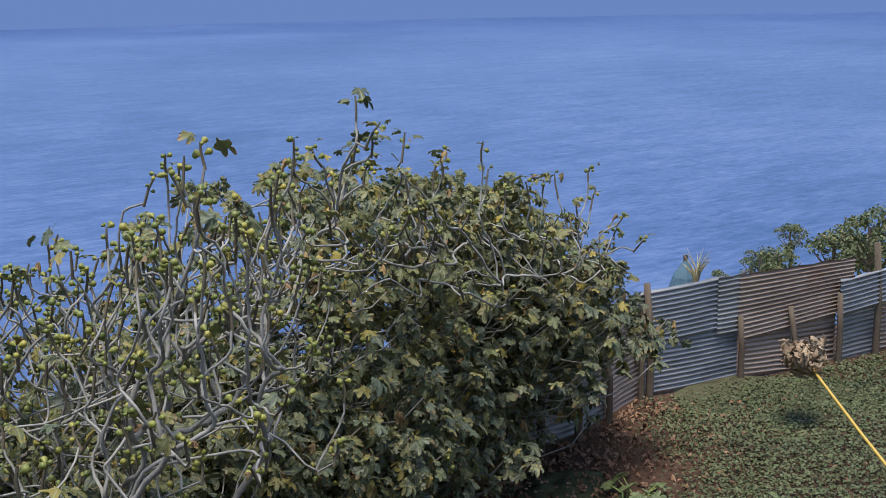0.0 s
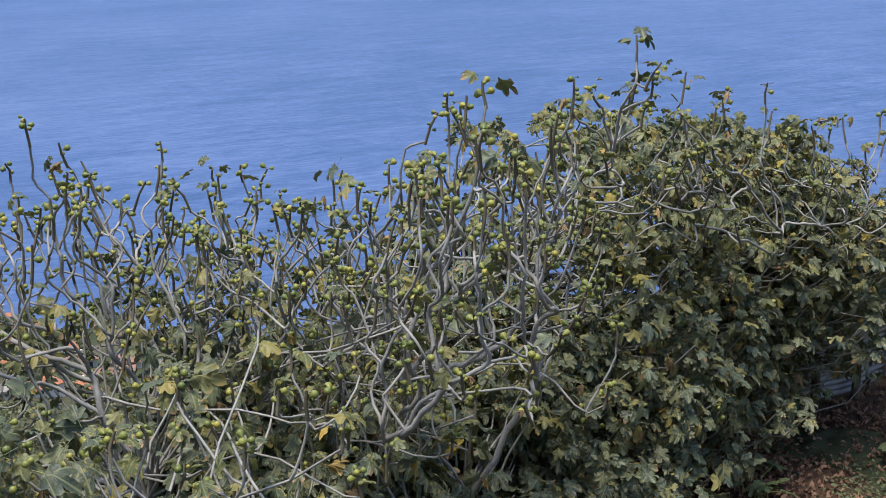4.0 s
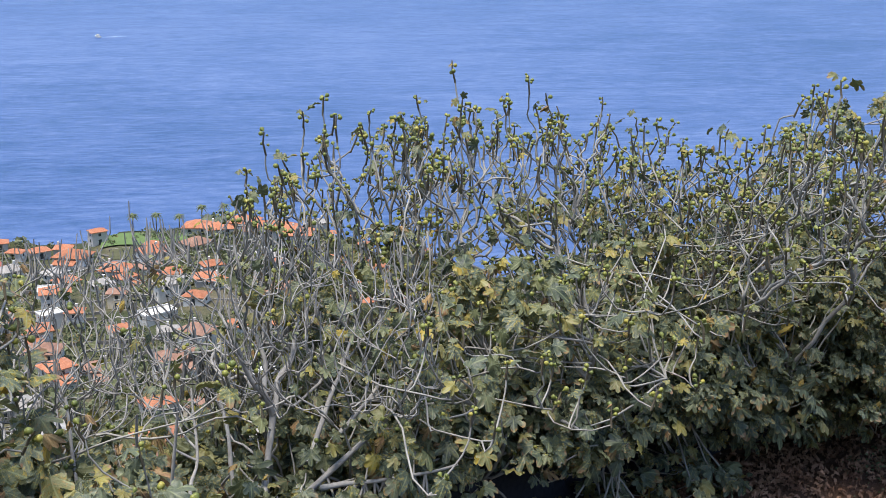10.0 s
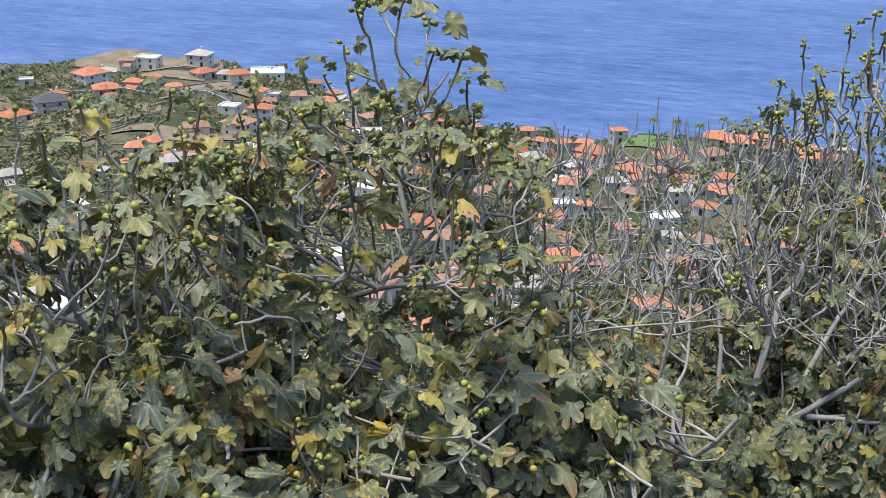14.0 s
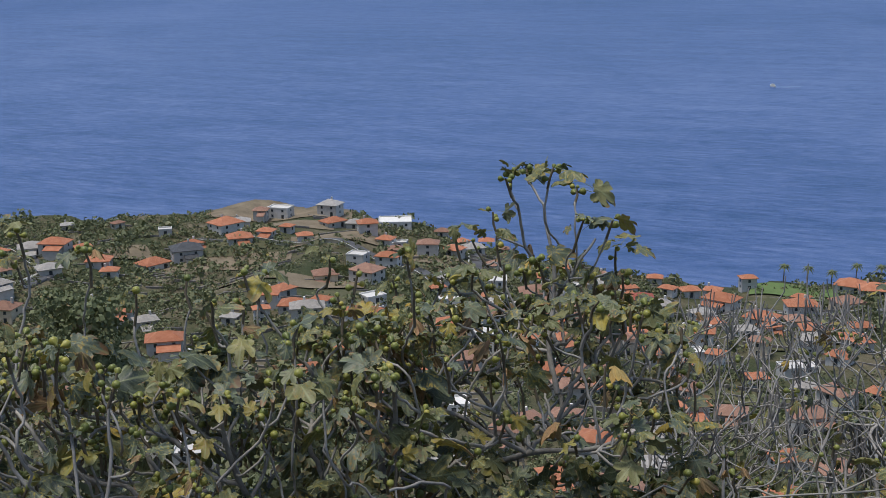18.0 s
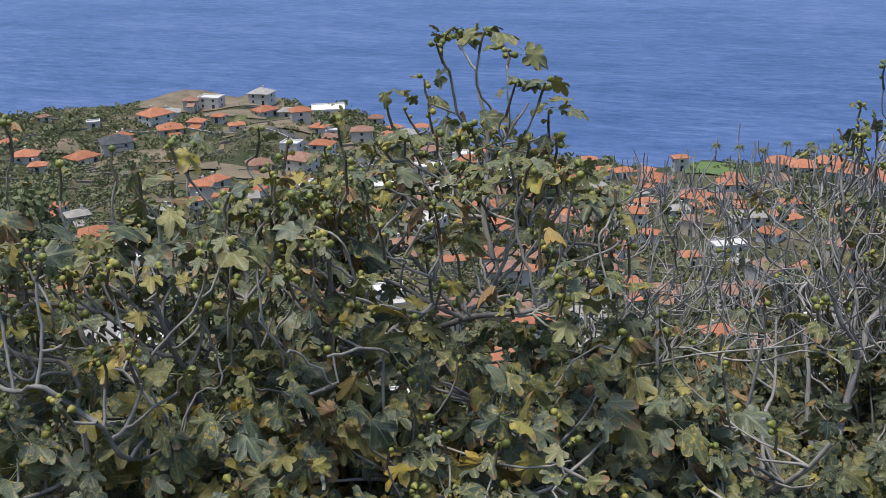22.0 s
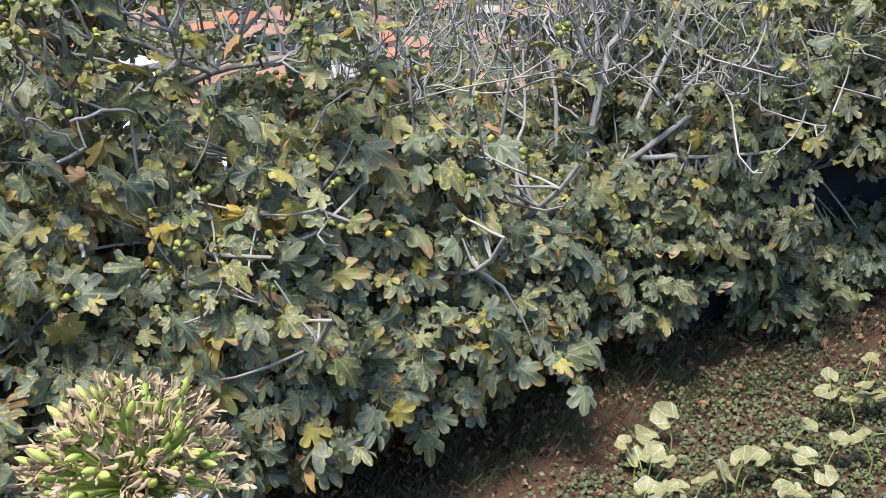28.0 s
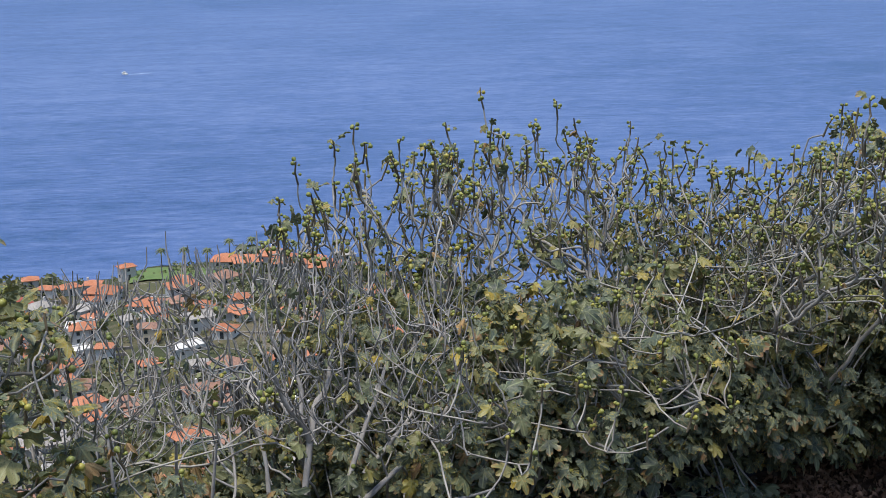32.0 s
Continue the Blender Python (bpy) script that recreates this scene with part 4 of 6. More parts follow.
# ---- tin fence ----
def tin(name, a, b, rust):
    n = Nodes(name)
    co = n.coords()
    f = n.noise(n.coords((0.8, 0.8, 3.0)), 3.0, 6, 0.65)
    g = n.noise(co, 30, 3)
    col = n.ramp(f, [(0.35, a), (0.6, b)])
    k = n.ramp(n.noise(co, 1.7, 6, 0.7), [(0.55, (0, 0, 0)), (0.72, (1, 1, 1))])
    col = n.mix(n.math("MULTIPLY", k, rust), col, (0.20, 0.085, 0.045))
    n.bump(g, 0.2, 0.004)
    return n.done(col, 0.55, 0.25, 0.5)


M_TIN = tin("grey_tin", (0.20, 0.20, 0.205), (0.33, 0.33, 0.335), 0.45)
M_TIN_BLUE = tin("bluish_tin", (0.17, 0.18, 0.205), (0.30, 0.31, 0.34), 0.3)
M_TIN_BROWN = tin("weathered_brown_tin", (0.23, 0.175, 0.145), (0.35, 0.275, 0.235), 0.6)
M_POST = simple("fence_post_wood", (0.085, 0.065, 0.05), (0.17, 0.135, 0.105), 12, 0.9, 0.2, 0.6, 0.01, stretch=(1, 1, 0.2))
FENCE_X = [-0.3, 0.34, 0.62, 0.88, 1.19, 2.05, 2.49, 2.92, 3.31, 5.2, 8.0]
FENCE_Y = [10.0, 10.40, 10.60, 10.92, 11.38, 11.83, 11.95, 12.07, 12.31, 13.2, 14.5]


def sheet(x0, x1, low0, top0, low1, top1, mat, out=0.0, name="tin_sheet"):
    """A corrugated sheet whose waves lie level; heights at its two ends; out: how far it stands proud."""
    a = np.array([x0, np.interp(x0, FENCE_X, FENCE_Y)])
    b = np.array([x1, np.interp(x1, FENCE_X, FENCE_Y)])
    d = (b - a) / np.linalg.norm(b - a)
    nrm = np.array([d[1], -d[0]])
    cols = max(3, int(np.linalg.norm(b - a) / 0.12))
    rows = max(8, int((top0 - low0) / 0.0065))
    u, w = np.meshgrid(np.linspace(0, 1, cols + 1), np.linspace(0, 1, rows + 1))
    low, top = low0 + (low1 - low0) * u, top0 + (top1 - top0) * u
    z = low + (top - low) * w
    wave = 0.0085 * np.sin(w * (top0 - low0) / 0.038 * 2 * np.pi) + 0.006 * np.sin(u * 7 + x0 * 9) + out
    ragged = 0.012 * np.sin(u * 23 + x0 * 5) * (w > 0.98)
    vs = []
    for off in (0.0, -0.0016):
        vs.append(np.stack([a[0] + (b - a)[0] * u + nrm[0] * (wave + off), a[1] + (b - a)[1] * u + nrm[1] * (wave + off), z + ragged], -1).reshape(-1, 3))
    i = (np.arange(rows)[:, None] * (cols + 1) + np.arange(cols)).ravel()
    q = np.stack([i, i + 1, i + cols + 2, i + cols + 1], 1)
    m = (rows + 1) * (cols + 1)
    return mesh_from(name, np.concatenate(vs), np.concatenate([q, q[:, ::-1] + m]), mat, smooth=True)


fence = thing("fence", 1.2, 11.38, 0, "patched corrugated tin fence on rough wooden posts", "fence")
for args in ((-0.3, 0.34, 0.0, 0.55, 0.0, 0.6, M_TIN), (0.34, 0.62, 0.0, 0.44, 0.0, 0.48, M_TIN), (0.35, 0.64, 0.42, 0.78, 0.44, 0.80, M_TIN_BROWN, 0.012),
             (0.60, 0.88, 0.0, 0.80, 0.0, 0.81, M_TIN), (0.86, 1.19, 0.0, 0.81, 0.0, 0.83, M_TIN_BROWN, 0.01),
             (1.19, 2.07, 0.0, 0.45, 0.0, 0.44, M_TIN_BLUE), (1.17, 1.93, 0.42, 0.83, 0.43, 0.85, M_TIN_BLUE, 0.014), (1.86, 2.12, 0.38, 0.85, 0.39, 0.87, M_TIN, 0.026),
             (2.04, 3.06, 0.31, 0.85, 0.46, 0.90, M_TIN_BROWN, 0.045), (2.13, 2.52, 0.0, 0.36, 0.0, 0.38, M_TIN_BROWN),
             (2.52, 2.95, 0.02, 0.42, 0.02, 0.46, M_TIN_BROWN, -0.03), (2.93, 3.34, 0.0, 0.44, 0.0, 0.46, M_TIN), (2.90, 3.9, 0.44, 0.73, 0.52, 0.80, M_TIN_BLUE, 0.06),
             (3.30, 4.4, 0.0, 0.52, 0.0, 0.55, M_TIN_BROWN), (4.35, 5.6, 0.0, 0.75, 0.0, 0.78, M_TIN), (5.5, 6.9, 0.0, 0.75, 0.0, 0.7, M_TIN_BLUE), (6.8, 8.0, 0.0, 0.8, 0.0, 0.7, M_TIN)):
    place("tin_sheet", sheet(*args), fence)
for x, h in ((0.34, 0.5), (0.62, 0.56), (0.88, 0.62), (1.19, 0.74), (1.26, 0.9), (2.06, 0.52), (2.52, 0.55), (2.92, 0.62), (3.31, 0.98), (4.4, 0.9), (5.55, 0.9), (6.85, 0.9)):
    y = np.interp(x, FENCE_X, FENCE_Y)
    r = 0.022 + 0.008 * RNG.uniform()
    pts = np.array([(x + 0.02, y - 0.07, -0.06), (x + 0.025, y - 0.065, h * 0.5), (x + RNG.normal(0, 0.02), y - 0.06, h), (x, y - 0.06, h + 0.004)])
    v, f = tubes([pts], [[r * 1.1, r, r * 0.9, 0.001]], 7)
    place("post", mesh_from("post", v, f, M_POST), fence)

# blue tarp tied over a stake behind the fence
M_TARP = simple("teal_tarp", (0.05, 0.10, 0.14), (0.09, 0.17, 0.22), 5, 0.5, 0.4, 0.5, 0.02)
M_STRAW = simple("dry_stalk", (0.32, 0.27, 0.15), (0.50, 0.45, 0.28), 9, 0.8, 0.3)
TX, TY, TZ = 1.85, 12.9, 0.62
tarp = thing("tarp", TX, TY, -0.3, "dark teal tarpaulin draped over a stake behind the fence", "tarpaulin")
vv, ff = [(TX, TY, TZ + 0.12)], []
for k in range(12):
    a = k * math.pi / 6
    w = 0.21 + 0.04 * (k % 2)
    vv += [(TX + math.cos(a) * w * 0.45, TY + math.sin(a) * w * 0.45, TZ - 0.05), (TX + math.cos(a) * w, TY + math.sin(a) * w, TZ - 0.45)]
for k in range(12):
    a, b = 1 + 2 * k, 1 + 2 * ((k + 1) % 12)
    ff += [(0, a, b), (a, a + 1, b + 1), (a, b + 1, b)]
place("cover", mesh_from("cover", vv, ff, M_TARP), tarp)
v, f = tubes([np.array([(TX, TY, -0.6), (TX, TY, 0.3), (TX, TY, TZ + 0.14)])], [[0.02] * 3], 6)
place("stake", mesh_from("stake", v, f, M_POST), tarp)
tuft = thing("grass_tuft", TX + 0.02, TY - 0.35, 0.05, "spiky pale green grass tuft rising over the fence", "grass")
paths = []
for k in range(26):
    a, l = RNG.uniform(0, 6.28), RNG.uniform(0.18, 0.34)
    b = np.array([TX + 0.02 + RNG.normal(0, 0.015), TY - 0.35, 0.55])
    paths.append(np.stack([b - [0, 0, 0.6], b, b + [math.cos(a) * 0.04, math.sin(a) * 0.04, l * 0.6], b + [math.cos(a) * 0.12, math.sin(a) * 0.12, l]]))
v, f = tubes(paths, [[0.006, 0.006, 0.005, 0.001]] * 26, 4)
place("blade_clump", mesh_from("blade_clump", v, f, M_STRAW), tuft, kind="stuff")

# long yellow pole with a bundle of dried leaves at its head
M_YELLOW = simple("yellow_pole_paint", (0.44, 0.28, 0.05), (0.54, 0.36, 0.08), 20, 0.45, 0.5, 0.1)
M_DRY = simple("dry_leaf_tan", (0.25, 0.16, 0.10), (0.50, 0.40, 0.28), 14, 0.85, 0.2, 0.4, 0.01, island=True)
broom = thing("leaf_broom", POLE_B[0], POLE_B[1], 0, "yellow pole with a bundle of dried tan leaves", "garden broom")
v, f = tubes([np.array([POLE_B, (np.array(POLE_B) + POLE_T) / 2 + [0, 0, -0.01], POLE_T])], [[0.011, 0.011, 0.010]], 10)
place("pole", mesh_from("pole", v, f, M_YELLOW, smooth=True), broom)
way = np.array(POLE_T) - POLE_B
way /= np.linalg.norm(way)
lp, ln, la, ls = [], [], [], []
for k in range(170):
    d = RNG.normal(0, 1, 3)
    d /= np.linalg.norm(d)
    c = np.array(POLE_T) + way * 0.10 + [0, 0, 0.03]
    lp.append(c + d * RNG.uniform(0.03, 0.14) * [1.25, 1.25, 0.95])
    ln.append(d + RNG.normal(0, 0.5, 3))
    la.append(np.array([d[0], d[1], d[2] - 0.8]))
    ls.append(RNG.uniform(0.05, 0.10))
tv, tf, tu = LEAVES[6]
v, f = stamp(tv * [0.6, 1, 1.4], tf, basis(np.array(ln), np.array(la)) * np.array(ls)[:, None, None], np.array(lp))
place("dry_foliage", mesh_from("dry_foliage", v, f, M_DRY, np.tile(tu, (170, 1)), smooth=True), broom, "bundle of curled dried leaves", kind="stuff")

# ---- what grows and lies on the terrace ----
M_COVER = simple("ground_cover_leaf", (0.060, 0.080, 0.038), (0.125, 0.145, 0.064), 3.0, 0.6, 0.3, 0.1, island=True)
M_LIME = leaf_material("lime_leaf", [(0.0, (0.09, 0.13, 0.05)), (0.6, (0.15, 0.185, 0.06)), (1.0, (0.26, 0.25, 0.07))], False, wear=0.3)
M_FALLEN = simple("fallen_leaf", (0.155, 0.080, 0.052), (0.37, 0.225, 0.15), 6, 0.85, 0.2, 0.4, 0.01, island=True)
M_SQUASH = leaf_material("faded_squash_leaf", [(0.0, (0.15, 0.185, 0.115)), (0.6, (0.21, 0.225, 0.145)), (1.0, (0.27, 0.20, 0.12))], False, vein=(0.45, 0.45, 0.30), wear=0.8)
M_STALK = simple("green_stalk", (0.14, 0.20, 0.05), (0.25, 0.31, 0.10), 20, 0.6, 0.3, 0.1)


def patch(x, y):
    return np.sin(x * 1.3 + 0.7) * np.cos(y * 0.9 + 0.3) + 0.6 * np.sin(x * 2.9 + y * 2.1) + 0.4 * np.sin(y * 4.7 - x * 3.1)


# low green cover, thin where the soil shows
N = 340000
y = RNG.uniform(0.5, 13.0, N)
x = hedge_front(y) + 0.25 + RNG.uniform(0, 1, N) ** 0.9 * 5.2
gap = x - hedge_front(y)
ok = (patch(x, y) + RNG.normal(0, 0.55, N) > -1.5 + 1.3 * np.clip(4.6 - y, 0, 1) + 2.3 * np.clip(np.interp(y, [4.5, 8], [1.1, 1.6]) - gap, 0, 1)) & (y < np.interp(x, FENCE_X, FENCE_Y) - 0.12)
x, y = x[ok], y[ok]
k = len(x)
nor = np.stack([RNG.normal(0, 0.5, k), RNG.normal(0, 0.5, k), np.ones(k)], 1)
ang = RNG.uniform(0, 6.28, k)
size = RNG.uniform(0.013, 0.030, k)
tv = np.array([(0, 0, 0), (0.38, 0.45, 0.05), (0, 1.0, -0.12), (-0.38, 0.45, 0.05)])
v, f = stamp(tv, np.array([(0, 1, 2, 3)]), basis(nor, np.stack([np.cos(ang), np.sin(ang), 0 * ang], 1)) * size[:, None, None],
             np.stack([x, y, soil_z(x, y) + RNG.uniform(0.004, 0.05, k)], 1))
cover = place("ground_cover", mesh_from("ground_cover", v, f, M_COVER))
tagged(cover, "low dense green ground cover on the soil", "ground cover", kind="stuff")

GRNG = np.random.default_rng(77)
# fallen fig leaves along the hedge
N = 12000
y = RNG.uniform(0.5, 11.5, N)
gap = np.abs(RNG.normal(0, 1, N)) * np.interp(y, [4.5, 8], [0.42, 0.8]) - 0.25
wide = RNG.uniform(0, 1, N) < 0.03
gap = np.where(wide, RNG.uniform(0, 4, N), gap)
x = hedge_front(y) + gap
ok = (y < np.interp(x, FENCE_X, FENCE_Y) - 0.1) & (RNG.uniform(0, 1, N) < np.interp(y, [4.2, 5.6], [0.38, 1.0]))
x, y = x[ok], y[ok]
k = len(x)
ang = RNG.uniform(0, 6.28, k)
nor = np.stack([RNG.normal(0, 0.45, k), RNG.normal(0, 0.45, k), np.ones(k)], 1)
size = RNG.uniform(0.018, 0.046, k) * np.interp(y, [4, 6], [0.85, 1.1])
vs, fs, base = [], [], 0
mats = basis(nor, np.stack([np.cos(ang), np.sin(ang), 0 * ang], 1)) * size[:, None, None]
offs = np.stack([x, y, soil_z(x, y) + RNG.uniform(0.012, 0.04, k)], 1)
for c in range(7):
    w = np.arange(k) % 7 == c
    tv, tf, tu = LEAVES[c]
    keep = (tf < len(tv) - 6).all(1)
    v, f = stamp(tv * [0.6, 0.9, 2.2], tf[keep], mats[w], offs[w])
    vs.append(v)
    fs.append(f + base)
    base += len(v)
fallen = place("leaf_litter", mesh_from("leaf_litter", np.concatenate(vs), np.concatenate(fs), M_FALLEN))
tagged(fallen, "brown curled fallen fig leaves along the hedge", "fallen leaves", kind="stuff")


# thin grass and dry straw in the shade of the hedge's foot
M_GRASS = simple("thin_grass", (0.045, 0.062, 0.030), (0.125, 0.130, 0.070), 5.0, 0.7, 0.3, 0.1, island=True)
N = 9000
tuft = GRNG.integers(0, 420, N)
ty = GRNG.uniform(2.2, 6.2, 420)
tx = hedge_front(ty) + GRNG.uniform(-0.35, 0.55, 420)
x, y = tx[tuft] + GRNG.normal(0, 0.045, N), ty[tuft] + GRNG.normal(0, 0.045, N)
ang, tall = GRNG.uniform(0, 6.28, N), GRNG.uniform(0.05, 0.15, N)
lean = np.stack([np.cos(ang), np.sin(ang), GRNG.uniform(0.6, 2.2, N)], 1)
tv = np.array([(-0.022, 0, 0), (0.022, 0, 0), (0.018, 0.55, 0.03), (-0.018, 0.55, 0.03), (0.0, 1.0, 0.14)])
mats = basis(np.stack([-np.sin(ang), np.cos(ang), GRNG.normal(0, 0.3, N)], 1), lean) * tall[:, None, None]
offs = np.stack([x, y, soil_z(x, y) - 0.004], 1)
v, f = stamp(tv, np.array([(0, 1, 2, 2), (0, 2, 3, 3), (3, 2, 4, 4)])[:, :3], mats, offs)
tagged(place("grass", mesh_from("grass", v, f, M_GRASS)), "thin grass and straw at the foot of the hedge", "grass", kind="stuff")


def round_leaf(seed):
    """A broad round leaf with a wavy, raised rim."""
    rng = np.random.default_rng(seed)
    a = np.linspace(-2.75, 2.75, 21)
    r = 0.5 * (1 + 0.05 * np.sin(5 * a + seed) + rng.normal(0, 0.02, 21))
    x, y = np.sin(a) * r, 0.42 + np.cos(a) * r
    rim = np.stack([x, y, 0.10 + 0.05 * np.sin(3 * a + seed) + rng.normal(0, 0.015, 21)], 1)
    mid = np.stack([x * 0.55, 0.42 + (y - 0.42) * 0.55, np.full(21, 0.045) + rng.normal(0, 0.01, 21)], 1)
    v = np.concatenate([[(0, 0.36, 0)], mid, rim])
    f = [(0, i + 1, i + 2) for i in range(20)] + [q for i in range(20) for q in ((i + 1, i + 22, i + 23), (i + 1, i + 23, i + 2))]
    return v, np.array(f), np.stack([v[:, 0] + 0.5, v[:, 1]], 1)


ROUND = [round_leaf(k) for k in range(4)]


def leafy_plant(name, x, y, count, spread, size, mat, label, category, group, h=0.12, disc=False):
    ob = thing(name, x, y, 0, label, category, group)
    lp, ln, la, ls, st = [], [], [], [], []
    for k in range(count):
        a, r = RNG.uniform(0, 6.28), spread * RNG.uniform(0.1, 1) ** 0.7
        p = np.array([x + math.cos(a) * r, y + math.sin(a) * r, h * RNG.uniform(0.4, 1.1)])
        lp.append(p)
        ln.append((RNG.normal(0, 0.35), RNG.normal(0, 0.35), 1))
        la.append((math.cos(a), math.sin(a), -0.2))
        ls.append(size * RNG.uniform(0.7, 1.2))
        st.append(np.array([(x + math.cos(a) * r * 0.5, y + math.sin(a) * r * 0.5, -0.01), (p + [x, y, 0]) / 2 * [1, 1, 0.6] + [0, 0, 0.03], p]))
    for path in st:
        v, f = tubes([path], [[0.005, 0.004, 0.003]], 5)
        place("stalk", mesh_from("stalk", v, f, M_STALK), ob)
    for k in range(count):
        tv, tf, tu = LEAVES[int(RNG.integers(0, 5))]
        keep = (tf < len(tv) - 6).all(1)
        if disc:
            tv, tf, tu = ROUND[int(RNG.integers(0, 4))]
            v, f = stamp(tv - [0, 0.36, 0], tf, basis(np.array([ln[k]]), np.array([la[k]])) * ls[k], np.array([lp[k]]))
            place("leaf", mesh_from("leaf", v, f, mat, tu, smooth=True), ob)
            continue
        v, f = stamp(tv * [1.15, 0.85, 0.8] - [0, 0.3, 0], tf[keep], basis(np.array([ln[k]]), np.array([la[k]])) * ls[k], np.array([lp[k]]))
        place("leaf", mesh_from("leaf", v, f, mat, tu, smooth=True), ob)
    return ob


for px, py, c in ((0.6, 8.45, 16), (-0.1, 8.95, 12), (0.87, 9.4, 14), (0.95, 8.1, 18), (1.3, 8.6, 16), (0.3, 8.1, 12), (1.5, 9.1, 14), (1.2, 7.7, 16), (0.55, 7.75, 12)):
    leafy_plant("sweet_potato_plant", px, py, c, 0.28, 0.10, M_LIME, "low yellow-green leafy plant spreading on the soil", "vegetable plant", "leafy plants on the terrace", 0.11)
for px, py in ((-2.06, 3.54), (-2.06, 3.30), (-1.76, 3.47), (-1.76, 3.84), (-1.55, 3.82), (-1.69, 4.46), (-1.72, 4.27), (-1.85, 3.28), (-1.55, 4.18), (-1.58, 3.60), (-1.40, 3.55), (-1.35, 4.0), (-1.95, 3.1)):
    leafy_plant("squash_plant", px, py, int(RNG.integers(2, 6)), 0.15, 0.105, M_SQUASH, "pale mottled squash leaf on a thin upright stalk", "squash plant", "squash plants in the soil", 0.17, True)
for px, py in ((-2.35, 4.6), (-2.2, 4.85), (-2.05, 5.1)):
    leafy_plant("weed", px, py, 7, 0.10, 0.07, M_LIME, "small fresh green weed at the hedge's foot", "weed", "weeds at the hedge", 0.14)

# raised bed on which the flowers stand
M_WALL = simple("bed_wall_plaster", (0.36, 0.34, 0.31), (0.50, 0.48, 0.44), 4, 0.9, 0.2, 0.5, 0.02)
bm = box_bm(-0.72, -2.2, -0.1, 2.6, 0.62, 2.0, 0.02)
me = bpy.data.meshes.new("retaining_wall")
bm.to_mesh(me)
bm.free()
me.materials.append(M_WALL)
tagged(place("retaining_wall", me), "rough plastered wall of the raised flower bed", "wall", kind="structure")
bm = box_bm(-0.62, -2.1, 1.98, 2.5, 0.52, 2.03, 0.01)
me = bpy.data.meshes.new("bed_soil")
bm.to_mesh(me)
bm.free()
me.materials.append(M_SOIL)
tagged(place("bed_soil", me), "dark soil of the raised flower bed", "garden soil", kind="structure")

# ---- village on the coast ----
def roof_material(name, a, b):
    n = Nodes(name)
    f = n.noise(n.coords(), 0.5, 5, 0.65)
    r = n.add("ShaderNodeObjectInfo").outputs["Random"]
    col = n.ramp(f, [(0.3, a), (0.7, b)])
    col = n.mix(1.0, col, n.ramp(r, [(0.0, (0.78, 0.75, 0.72)), (1.0, (1.0, 1.0, 1.0))]), "MULTIPLY")
    w = n.add("ShaderNodeTexWave", Scale=2.2, Distortion=0.4)
    n.link(n.coords(), w.inputs["Vector"])
    n.bump(w.outputs["Fac"], 0.6, 0.08)
    return n.done(col, 0.8, 0, 0.25)


M_ROOF = roof_material("orange_clay_tiles", (0.37, 0.135, 0.072), (0.50, 0.225, 0.135))
M_ROOF_RED = roof_material("red_tiles", (0.30, 0.075, 0.055), (0.37, 0.115, 0.085))
M_ROOF_RUST = roof_material("faded_tiles", (0.24, 0.135, 0.10), (0.36, 0.215, 0.16))
M_ROOF_GREY = roof_material("grey_roof", (0.28, 0.27, 0.26), (0.44, 0.42, 0.40))
M_ROOF_DARK = roof_material("dark_roof_panels", (0.05, 0.055, 0.065), (0.10, 0.105, 0.115))
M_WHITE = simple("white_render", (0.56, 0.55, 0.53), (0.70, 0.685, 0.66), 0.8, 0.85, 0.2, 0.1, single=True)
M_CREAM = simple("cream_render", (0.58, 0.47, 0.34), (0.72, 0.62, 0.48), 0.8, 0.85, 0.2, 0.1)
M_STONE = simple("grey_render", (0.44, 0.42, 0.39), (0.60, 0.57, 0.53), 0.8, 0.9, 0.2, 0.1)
M_DRYSTONE = simple("dry_stone", (0.13, 0.12, 0.11), (0.26, 0.24, 0.22), 0.8, 0.9, 0.2, 0.3)
M_PANE = simple("dark_window", (0.03, 0.035, 0.04), (0.06, 0.07, 0.08), 1.0, 0.15, 0.5, 0.0)
M_DOOR = simple("door_paint", (0.10, 0.07, 0.05), (0.16, 0.11, 0.08), 3.0, 0.6, 0.3, 0.1)
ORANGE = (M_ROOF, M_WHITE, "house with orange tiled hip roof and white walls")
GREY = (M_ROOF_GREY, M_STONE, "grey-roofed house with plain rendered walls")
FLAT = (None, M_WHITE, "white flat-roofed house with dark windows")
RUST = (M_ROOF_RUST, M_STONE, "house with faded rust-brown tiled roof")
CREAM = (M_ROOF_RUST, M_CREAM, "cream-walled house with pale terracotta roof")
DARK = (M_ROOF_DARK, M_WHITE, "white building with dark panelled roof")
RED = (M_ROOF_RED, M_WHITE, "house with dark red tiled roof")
HRNG = np.random.default_rng(21)
PANES = {}


def pane_mesh(w, h):
    key = (round(w, 1), round(h, 1))
    if key not in PANES:
        bm = box_bm(-key[0] / 2, -0.06, 0, key[0] / 2, 0.06, key[1])
        me = bpy.data.meshes.new("window")
        bm.to_mesh(me)
        bm.free()
        me.materials.append(M_PANE)
        PANES[key] = me
    return PANES[key]


